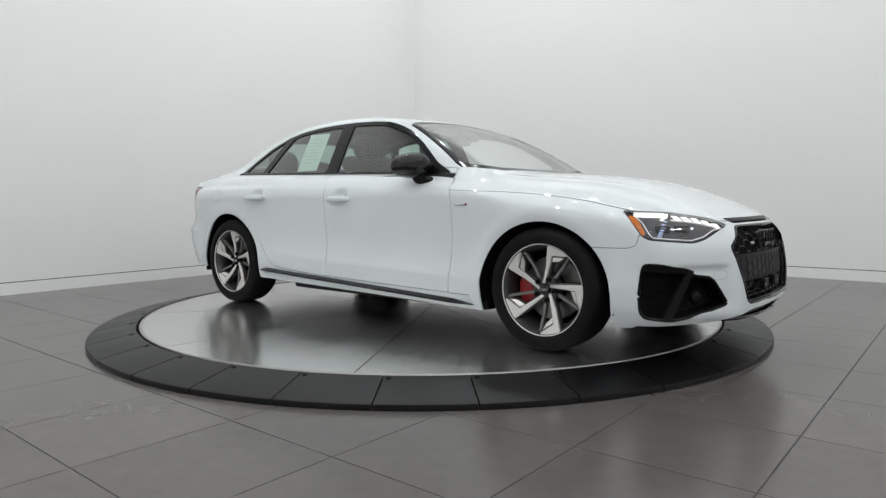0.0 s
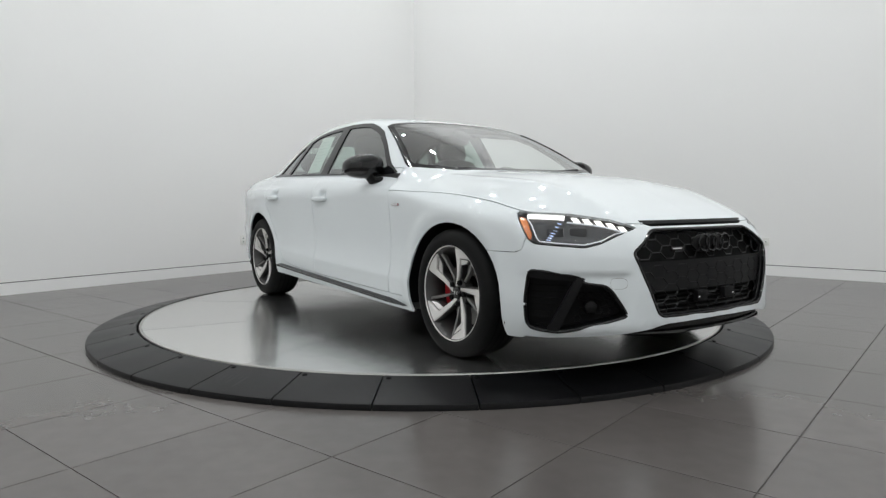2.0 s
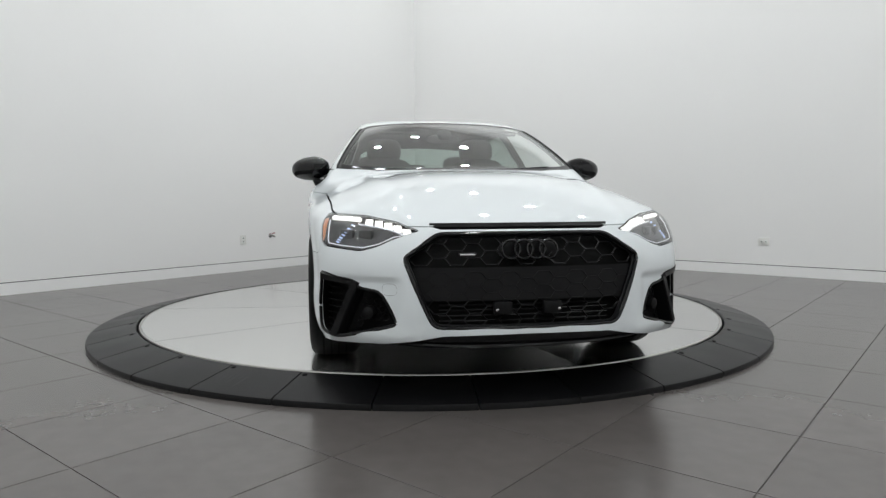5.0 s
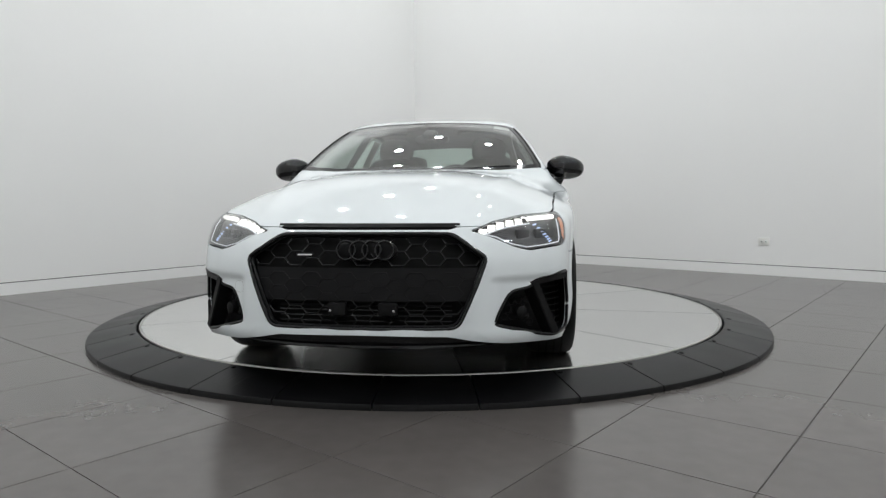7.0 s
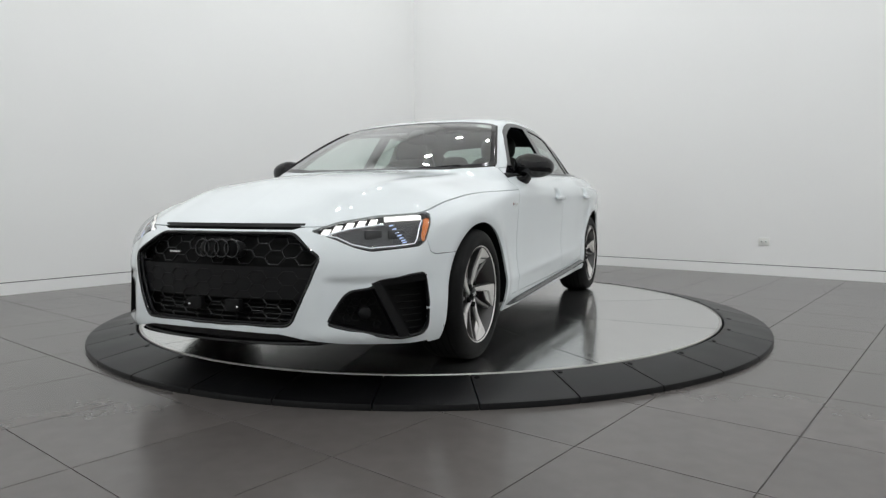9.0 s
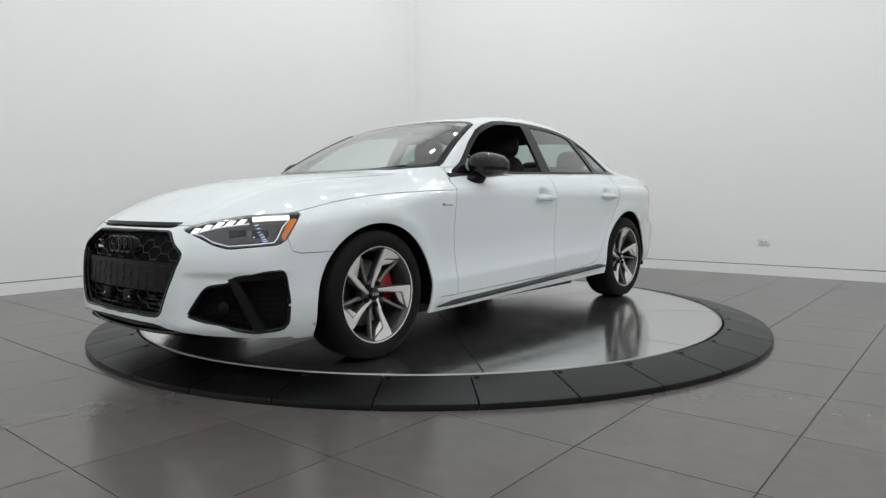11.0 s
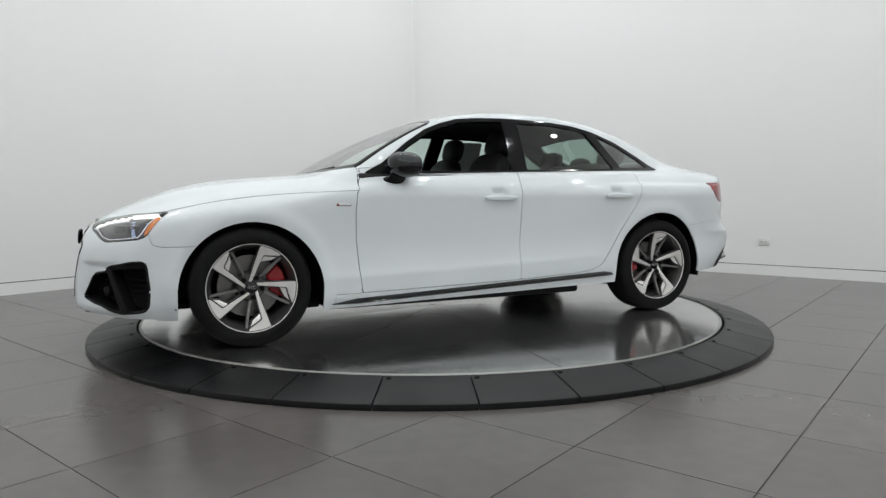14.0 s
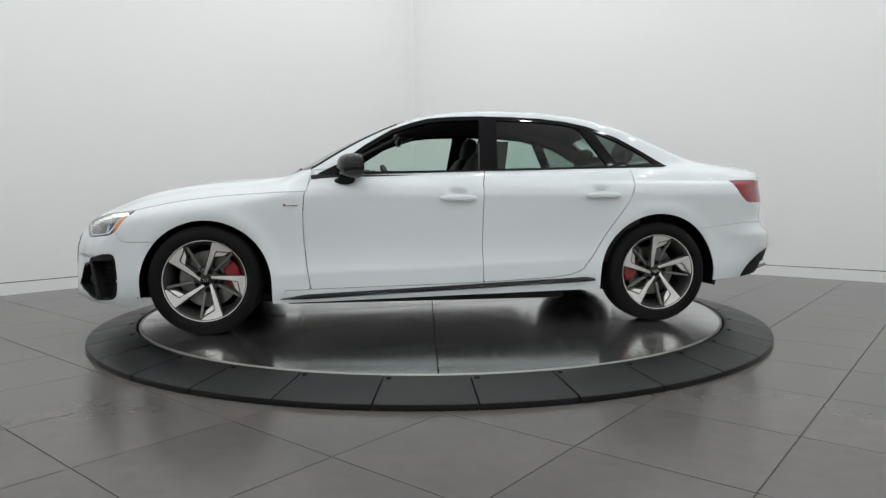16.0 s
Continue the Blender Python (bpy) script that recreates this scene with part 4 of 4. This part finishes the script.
    part("badge_bar", box((0.003, 0.062, 0.008), Matrix.Translation(p + Vector((0.0028, 0, 0))) @ pose(0, 0, 0, 0, 0, -3), 0.001), CHROME, bd)
    # slot under the hood edge, black lower lip
    part("hood_slot", tube([at(y, 0.683, 0.022) for y in np.linspace(-0.385, 0.385, 21)], 0.018, 6), SATIN, car, "black slot under the hood edge")
    V, F = [], []
    for y in np.linspace(-0.52, 0.52, 41):
        u = abs(y) / 0.52
        q = at(y, 0.225, 0.0)
        top = 0.262 - 0.045 * u ** 3
        low = 0.190 + 0.012 * u ** 3
        for dx, z in ((-0.050, top), (-0.055, low + 0.018), (-0.030 - 0.02 * u, low + 0.012), (-0.028 - 0.02 * u, low + 0.004), (-0.035, low), (-0.20, low)):
            V.append((q.x + dx, q.y, z))
    for i in range(40):
        for j in range(5):
            F.append((i * 6 + j, i * 6 + j + 1, (i + 1) * 6 + j + 1, (i + 1) * 6 + j))
    part("front_lip", (np.array(V), F), GLOSS, car, "gloss black front lip")


def wheel(car, x, side, rear):
    """Alloy wheel with five machined spokes, each with a dark companion; axis towards +z before it is turned outward."""
    w = empty("wheel")
    w.parent = car
    t0 = TYRE_R
    part("tyre", lathe([(0.232, -0.11), (0.236, -0.118), (0.29, -0.122), (0.312, -0.108), (t0 - 0.003, -0.085), (t0, -0.04), (t0, 0.04), (t0 - 0.003, 0.085), (0.315, 0.105), (0.295, 0.117), (0.27, 0.122), (0.248, 0.118), (0.238, 0.108), (0.232, 0.1)], 96), TYRE, w, "black low-profile tyre")
    for zg in (-0.055, -0.018, 0.018, 0.055):
        part("tread_groove", lathe([(t0 + 0.0005, zg - 0.004), (t0 + 0.0008, zg + 0.004)], 72), HOLE, w)
    part("rim_lip", lathe([(0.238, 0.098), (0.243, 0.107), (0.241, 0.112), (0.2375, 0.1115), (0.236, 0.108)], 96), RIMCUT, w, "machined rim edge")
    part("rim_barrel", lathe([(0.2362, 0.1082), (0.228, 0.098), (0.222, 0.085), (0.212, 0.06), (0.206, 0.02), (0.205, -0.11), (0.23, -0.115)], 80), RIMDARK, w, "anthracite rim barrel")
    first = {(1, False): 252.0, (1, True): 271.3, (-1, False): 76.0, (-1, True): 88.0}[side, rear]
    for i in range(5):
        a = radians(first + 72 * i)

        def rot(poly):
            c, s_ = math.cos(a), math.sin(a)
            return [(px * c - py * s_, px * s_ + py * c) for px, py in poly]
        rim = [(0.2375 * math.cos(radians(q)), 0.2375 * math.sin(radians(q))) for q in (-25, -20, -15, -10, -5, 0, 6)]
        arm = [(0.028, 0.008), (0.050, 0.006), (0.110, 0.000), (0.182, -0.007), (0.1875, -0.014), (0.203, -0.079), (0.208, -0.088)] + rim + [(0.216, 0.0245), (0.120, 0.0235), (0.060, 0.0235), (0.028, 0.025)]
        sp = part("spoke", spoke_plate(rot(arm), 0.070, 0.104, 0.012), RIMCUT, w, "machined silver spoke with a hooked end")
        facet = [(0.150, -0.0075), (0.1785, -0.0115), (0.1815, -0.017), (0.195, -0.077), (0.171, -0.055)]
        part("spoke_facet", spoke_plate(rot(facet), 0.066, 0.100, 0.012), RIMCUT, sp)
        core = [(0.03, -0.010), (0.10, -0.006), (0.148, -0.011), (0.168, -0.060), (0.200, -0.092), (0.214, -0.092)] + [(x * 0.99, y * 0.99) for x, y in rim] + [(0.215, 0.030), (0.12, 0.029), (0.03, 0.032)]
        part("spoke_core", spoke_plate(rot(core), 0.060, 0.094, 0.034), RIMDARK, sp)
        second = [(0.068, -0.020), (0.066, -0.040), (0.120, -0.068), (0.184, -0.102), (0.205, -0.108), (0.206, -0.092), (0.184, -0.083), (0.120, -0.050), (0.076, -0.026)]
        part("inner_spoke", spoke_plate(rot(second), 0.058, 0.088, 0.024), RIMDARK_LIT, sp, "anthracite inner spoke")
        q = a - radians(9)
        part("wheel_bolt", lathe([(0, 0.076), (0.0095, 0.075), (0.0125, 0.078), (0.0135, 0.055)], 14, pose(0.056 * math.cos(q), 0.056 * math.sin(q), 0)), HOLE, w)
    part("hub_disc", lathe([(0, 0.062), (0.04, 0.066), (0.072, 0.062), (0.078, 0.04), (0.078, 0.0)], 40), RIMDARK, w)
    cap = part("hub_cap", lathe([(0, 0.080), (0.026, 0.079), (0.031, 0.075), (0.033, 0.06)], 32), GLOSS, w, "black hub cap with pale ring marks")
    for k in range(4):
        part("cap_ring", lathe([(0.0072 + 0.0012 * math.cos(b), 0.0808 + 0.0008 * math.sin(b)) for b in np.linspace(0, 2 * math.pi, 7)[:-1]], 20, pose(-0.0165 + 0.011 * k, 0, 0), closed=True), CHROME, cap)
    r = 0.170 if not rear else 0.160
    part("brake_disc", lathe([(0.07, -0.015), (0.09, -0.012), (r, -0.012), (r, -0.040), (0.07, -0.04)], 64), DISC, w, "grey iron brake disc")
    part("brake_hat", lathe([(0, 0.02), (0.08, 0.02), (0.085, -0.012)], 40), SATIN, w)
    # caliper, toward the cabin in front and ahead of the axle behind
    ca = (180 if not rear else 0) + (8 if not rear else -8)
    pts = [(rr * math.cos(radians(ca + d)), rr * math.sin(radians(ca + d))) for rr, d in ((0.105, -24), (0.105, 0), (0.105, 24), (0.185, 30), (0.195, 15), (0.195, 0), (0.195, -15), (0.185, -30))]
    # wheel is turned so that local +x points to the car's front on either side
    b = prism([(px, py) for px, py in pts][::-1], 0.05, pose(0, 0, -0.035), 0.008)
    part("caliper", b, RED, w, "red brake caliper")
    part("backing", lathe([(0, -0.06), (0.2, -0.06)], 48), HOLE, w)
    w.matrix_basis = Matrix.Translation((x, side * (0.778 if not rear else 0.774), HUB_Z)) @ orient(side)
    return w


def orient(side):
    """Local z outward and local x forward, on either side of the car."""
    if side > 0:
        return Matrix(((1, 0, 0, 0), (0, 0, 1, 0), (0, -1, 0, 0), (0, 0, 0, 1)))
    return Matrix(((1, 0, 0, 0), (0, 0, -1, 0), (0, 1, 0, 0), (0, 0, 0, 1)))


def spoke_plate(poly, z_hub, z_rim, thick):
    """A plate whose face rises from hub to rim."""
    b = prism(poly, thick, None, min(0.003, thick / 4))
    for v in b.verts:
        r = math.hypot(v.co.x, v.co.y)
        u = min(max((r - 0.05) / 0.17, 0), 1)
        v.co.z += z_hub + (z_rim - z_hub) * u * u - thick
    return b


def arch_liner(car, arch, side):
    x, zc, ar = arch
    V, F = [], []
    n = 33
    for i in range(n):
        a = math.pi * (1.12 * i / (n - 1) - 0.06)
        for y, r in ((0.895, ar + 0.004), (0.86, ar + 0.02), (0.50, ar + 0.02), (0.50, 0.10)):
            px, pz = x + r * math.cos(a), zc + r * math.sin(a)
            if y > 0.87:
                y = min(on_side(min(max(px, -2.2), 2.1), max(pz, 0.2)).y - 0.004, 0.9)
            V.append((px, y * side, pz))
    for i in range(n - 1):
        for j in range(3):
            F.append((i * 4 + j, i * 4 + j + 1, (i + 1) * 4 + j + 1, (i + 1) * 4 + j))
    part("wheel_arch_liner", (np.array(V), F), MATT, car, "black wheel arch liner")


def mirror(car, s):
    fl = (lambda b: flip(b)) if s else (lambda b: b)
    b = blob((0.190, 0.238, 0.143), None, 2.5, 36)
    for v in b.verts:
        u = (v.co.y + 0.117) / 0.235
        v.co.z *= 0.78 + 0.30 * (1 - abs(u - 0.40))
        v.co.z += 0.006 - 0.012 * u
        if v.co.x < -0.035:
            v.co.x = -0.035 - (-0.035 - v.co.x) * 0.3
        v.co.x -= 0.05 * max(u - 0.45, 0)
    b.transform(pose(0.535, 0.912, 1.002))
    h = part("door_mirror", fl(b), GLOSS, car, "gloss black door mirror cap")
    part("mirror_glass", fl(box((0.003, 0.18, 0.095), pose(0.486, 0.915, 1.004, 0, 0, -4), 0.001)), CHROME, h, "mirror glass")
    b = bmesh.new()
    rings = [((0.60, 0.800, 0.922), 0.060, 0.024), ((0.592, 0.850, 0.912), 0.056, 0.022), ((0.578, 0.885, 0.918), 0.052, 0.026), ((0.558, 0.905, 0.962), 0.050, 0.03)]
    prev = None
    for c, rx, rz in rings:
        vs = [b.verts.new((c[0] + rx * math.cos(a), c[1], c[2] + rz * math.sin(a))) for a in np.linspace(0, 2 * math.pi, 17)[:-1]]
        if prev:
            for i in range(16):
                b.faces.new((prev[i], prev[(i + 1) % 16], vs[(i + 1) % 16], vs[i]))
        prev = vs
    bmesh.ops.recalc_face_normals(b, faces=b.faces[:])
    part("mirror_arm", fl(b), MATT, h, "matt black mirror arm")
    part("turn_lamp", fl(tube([(0.632 - 0.09 * u * u, 0.84 + 0.16 * u, 1.0) for u in np.linspace(0, 1, 8)], 0.0045, 6)), SATIN, h)


def rocker(car, s):
    """Black blade along the sill."""
    V, F = [], []
    xs = np.linspace(-0.975, 0.975, 40)
    for x in xs:
        z = np.interp(x, [-0.97, 0.97], [0.288, 0.208])
        t = 0.022 * min(1.0, (0.985 - x) / 0.16) * (0.35 + 0.65 * min(1.0, (x + 0.985) / 0.05))
        y = on_side(float(x), float(z)).y
        for dy, dz in ((-0.02, t), (0.006, t * 0.9), (0.026, t * 0.2), (0.022, -t * 0.3), (-0.02, -t * 0.8)):
            V.append((x, y + dy, z + dz))
    for i in range(39):
        for j in range(5):
            j2 = (j + 1) % 5
            F.append((i * 5 + j, i * 5 + j2, (i + 1) * 5 + j2, (i + 1) * 5 + j))
    F += [(0, 1, 2, 3, 4), tuple(range(39 * 5 + 4, 39 * 5 - 1, -1))]
    g = (np.array(V), F)
    if s:
        g = (g[0] * [1, -1, 1], [f[::-1] for f in F])
    part("sill_blade", g, GLOSS, car, "gloss black sill blade")
    p = on_side(0.905, 0.772, 0.0015)
    b = box((0.085, 0.004, 0.014), Matrix.Translation(p), 0.001)
    bd = part("fender_badge", flip(b) if s else b, CHROME, car, "small chrome badge with a red end")
    e = box((0.009, 0.005, 0.014), Matrix.Translation(p + Vector((0.034 * 1, 0.0008, 0))), 0.001)
    part("badge_end", flip(e) if s else e, BADGERED, bd)


def underbody(car):
    part("underbody", box((1.80, 1.44, 0.125), pose(0.06, 0, 0.212), 0.025), MATT, car, "dark underbody")
    part("front_undertray", box((0.62, 1.08, 0.06), pose(1.27, 0, 0.172), 0.015), MATT, car)
    part("nose_floor", box((0.60, 1.30, 0.03), pose(1.84, 0, 0.218), 0.01), MATT, car)
    part("rear_floor", box((0.95, 1.02, 0.10), pose(-1.42, 0, 0.29), 0.03), MATT, car)
    part("tail_floor", box((0.45, 1.1, 0.06), pose(-1.90, 0, 0.36), 0.02), MATT, car)
    part("exhaust_box", blob((0.42, 0.8, 0.13), pose(-1.90, 0, 0.31), 4), DISC, car)
    for y in (-0.60, 0.60):
        part("exhaust_trim", box((0.07, 0.15, 0.045), pose(-2.268, y, 0.345, 0, 22, 0), 0.010), CHROME, car, "satin chrome exhaust trim")
    for y in (-0.44, 0.44):
        part("control_arm", tube([(-1.0, y, 0.20), (-1.25, y * 1.2, 0.19), (-1.41, y * 1.45, 0.21)], 0.022, 8), SATIN, car)
    for x in (AXLE, -AXLE):
        part("axle", tube([(x, -0.70, HUB_Z - 0.05), (x, 0.70, HUB_Z - 0.05)], 0.05, 10), SATIN, car)
    # unseen bulkhead and filler box, added to keep light out of the engine bay
    part("bulkhead", box((0.04, 1.36, 0.58), pose(0.98, 0, 0.55), 0.01), CABIN, car)
    part("engine_cover", box((1.05, 1.0, 0.40), pose(1.55, 0, 0.45), 0.05), CABIN, car)


def seat(car, y):
    st = part("front_seat", blob((0.52, 0.50, 0.20), pose(0.11, y, 0.50), 3.5), LEATHER, car, "black leather front seat")
    part("backrest", blob((0.15, 0.50, 0.64), pose(-0.24, y, 0.82, 0, -20, 0), 3.5), LEATHER, st)
    part("headrest", blob((0.11, 0.27, 0.19), pose(-0.385, y, 1.19, 0, -14, 0), 3.0), LEATHER, st, "black leather headrest")
    for k in (-0.06, 0.06):
        part("headrest_post", tube([(-0.34, y + k, 1.06), (-0.38, y + k, 1.16)], 0.007, 8), CHROME, st)


def interior(car):
    part("cabin_floor", box((2.7, 1.46, 0.05), pose(-0.35, 0, 0.36), 0.01), CABIN, car)
    for s in (-1, 1):
        b = box((2.1, 0.06, 0.56), pose(-0.26, s * 0.80, 0.675), 0.02)
        dl = part("door_lining", b, CABIN, car, "black inner door lining")
        part("sill_cap", box((1.7, 0.06, 0.02), pose(-0.18, s * 0.765, 0.945, 0, 1.1, 0), 0.008), CABIN, dl)
        part("inner_quarter", box((0.50, 0.05, 0.45), pose(-1.42, s * 0.60, 0.74), 0.02), CABIN, car)
    seat(car, 0.37)
    seat(car, -0.37)
    rb = part("rear_bench", blob((0.52, 1.30, 0.20), pose(-0.93, 0, 0.52), 4), LEATHER, car, "black leather rear bench")
    part("backrest", blob((0.16, 1.30, 0.60), pose(-1.25, 0, 0.80, 0, -24, 0), 4), LEATHER, rb)
    for y in (-0.40, 0.40):
        part("headrest", blob((0.10, 0.27, 0.17), pose(-1.36, y, 1.125, 0, -15, 0), 3), LEATHER, rb)
    part("headrest", blob((0.09, 0.22, 0.11), pose(-1.37, 0, 1.08, 0, -15, 0), 3), LEATHER, rb)
    part("parcel_shelf", box((0.62, 1.15, 0.03), pose(-1.66, 0, 1.0), 0.01), CABIN, car)
    db = part("dashboard", blob((0.52, 1.34, 0.28), pose(0.62, 0, 0.78), 4.5), CABIN, car, "black dashboard")
    part("dash_hood", blob((0.24, 0.42, 0.10), pose(0.50, 0.37, 0.955), 3), CABIN, db)
    part("screen", box((0.012, 0.25, 0.14), pose(0.40, 0, 0.945, 0, -12, 0), 0.004), GLOSS, db, "black dashboard screen")
    part("centre_console", box((0.9, 0.24, 0.24), pose(0.05, 0, 0.52), 0.04), CABIN, car)
    m = pose(0.27, 0.37, 0.86, 0, -68, 0)
    sw = part("steering_wheel", lathe([(0.178 + 0.016 * math.cos(a), 0.016 * math.sin(a)) for a in np.linspace(0, 2 * math.pi, 11)[:-1]], 48, m, closed=True), CABIN, car, "black steering wheel")
    part("wheel_hub", blob((0.13, 0.17, 0.06), m, 3), CABIN, sw)
    for y in (-1, 1):
        part("wheel_spoke", box((0.035, 0.12, 0.02), m @ pose(0, y * 0.11, 0), 0.006), CABIN, sw)
    part("rear_view_mirror", blob((0.04, 0.24, 0.07), pose(0.20, 0, 1.225), 3), SATIN, car, "inner rear-view mirror")
    part("mirror_mount", blob((0.12, 0.10, 0.05), pose(0.29, 0, 1.250, 0, 26, 0), 3), SATIN, car)
    for y in (-0.36, 0.36):
        part("sun_visor", box((0.14, 0.36, 0.018), pose(0.13, y, 1.275, 0, 10, 0), 0.008), LINER, car)


def stickers(car):
    # price sheet inside the right rear window, small tag in the windscreen
    c = on_side(-0.66, 1.15) - Vector((0, 0.03, 0))
    sh = part("price_sheet", box((0.215, 0.0015, 0.31), Matrix.Translation(Vector((c.x, -c.y, c.z))) @ pose(0, 0, 0, -27, 0, 0), 0), PAPER, car, "pale printed paper sheet in the rear side window", smooth=False)
    for i, wdt in enumerate((0.12, 0.16, 0.16, 0.10, 0.16, 0.14, 0.16, 0.09)):
        part("print_line", box((wdt, 0.001, 0.006), Matrix.Translation(Vector((c.x, -c.y, c.z))) @ pose(0, 0, 0, -27, 0, 0) @ pose((wdt - 0.16) / 2, -0.0015, 0.11 - 0.028 * i), 0), PRINT, sh, smooth=False)
    p = cast(np.array([[0.24, 0.49, 1.0]]), np.array([[0, 0, 1.0]]), 1.0)[0]
    tg = part("windscreen_tag", box((0.05, 0.105, 0.0015), Matrix.Translation(Vector(p) - Vector((0, 0, 0.012))) @ pose(0, 0, 0, -10, 24, 4)), PAPER, car, "small white paper tag", smooth=False)
    # rubber seals down the sides of the windscreen
    xs = np.linspace(0.79, 0.25, 15)
    seal = cast(np.stack([xs, np.interp(xs, [0.235, 0.755], [0.572, 0.745]), 0 * xs + 0.90], 1), np.tile([0, 0, 1.0], (15, 1)), 1.0)
    for side in (1, -1):
        part("windscreen_seal", tube([(x, side * y, z + 0.001) for x, y, z in seal], 0.0068, 7), MATT, car, "black rubber seal along the windscreen")
    # wipers
    for pts in ([(0.915, 0.05), (0.885, 0.35), (0.833, 0.56)], [(0.92, -0.50), (0.905, -0.2), (0.90, 0.02)]):
        q = []
        for x, y in pts:
            z = float(ROOF(x + 0.03) - 0.055 * y * y - 0.20 * abs(y) ** 6)
            q.append((x + 0.030, y, z + 0.005))
        part("wiper", tube(q, 0.007, 6), SATIN, car, "black wiper blade")


def build_car():
    car = empty("car")
    tagged(car, "white four-door sedan with black trim on a turntable", "car")
    car_body(car)
    grille(car)
    for s in (1, -1):
        for x in (AXLE, -AXLE):
            wheel(car, x, s, x < 0)
            arch_liner(car, ARCHES[x < 0], s)
        mirror(car, s < 0)
        rocker(car, s < 0)
    underbody(car)
    interior(car)
    stickers(car)
    # seam of the fuel flap on the right rear quarter
    flap = soften([(-1.50, 0.882), (-1.66, 0.882), (-1.66, 0.80), (-1.50, 0.80)], 3, 0.2)
    part("fuel_flap_seam", flip(tube([on_side(x, z, -0.0004) for x, z in flap], 0.0009, 5, closed=True)), DISC, car, "thin seam round the fuel flap")
    # seam of the tow-eye cover in the front bumper
    cover = soften([(0.53, 0.455), (0.585, 0.452), (0.585, 0.405), (0.53, 0.408)], 2, 0.2)
    part("tow_cover_seam", flip(tube([on_nose(y, z, 0.0004) for y, z in cover], 0.0008, 5, closed=True)), DISC, car, "thin seam round the tow-eye cover")
    return car


FLOOR = room()
ceiling_lamps()
outlet("wall_outlet", 3.795, 2.483, 0.385, DIR_L, 0.115, "white double wall outlet above the baseboard")
outlet("wall_outlet", -2.372, 3.326, 0.393, DIR_R, 0.085, "white upright double wall outlet")
def wall_valve():
    th = empty("wall_valve")
    part("rosette", lathe([(0, 0.0), (0.03, 0.0), (0.028, 0.006), (0.012, 0.009)], 24, pose(0, 0, 0, 90, 0, 0)), CHROME, th)
    part("spout", tube([(0, 0, 0), (0, -0.05, 0), (0.02, -0.075, -0.015)], 0.011, 10), DISC, th)
    part("lever", tube([(0, -0.04, 0.012), (0, -0.045, 0.03), (0.04, -0.05, 0.032)], 0.006, 8), BADGERED, th, "small red lever")
    th.matrix_basis = pose(-2.112, 3.655, 0.431, 0, 0, math.degrees(math.atan2(DIR_R.y, DIR_R.x)) + 90)
    return tagged(th, "small metal wall valve with a lever", "valve")


wall_valve()
RAMP = ring()
DISK = disc()
CAR = build_car()
floor_tiles(FLOOR)


def motions():
    """The disc turns evenly and carries the car."""
    ax, ay = -0.0494, -0.0410
    rows_car, rows_disc = [], []
    for i in range(33):
        t = i * 0.5
        th = -106.2547 - 8.3059 * (t - 8) - 0.0087 * (t - 8) ** 2
        turn = pose(0, 0, 0, 0, 0, th)
        rows_disc.append((t, pose(0, TABLE_Y, 0) @ turn))
        rows_car.append((t, pose(0, 0, DISC_Z) @ turn @ pose(-ax, -ay, 0)))
    walk(DISK, rows_disc)
    walk(CAR, rows_car)


motions()
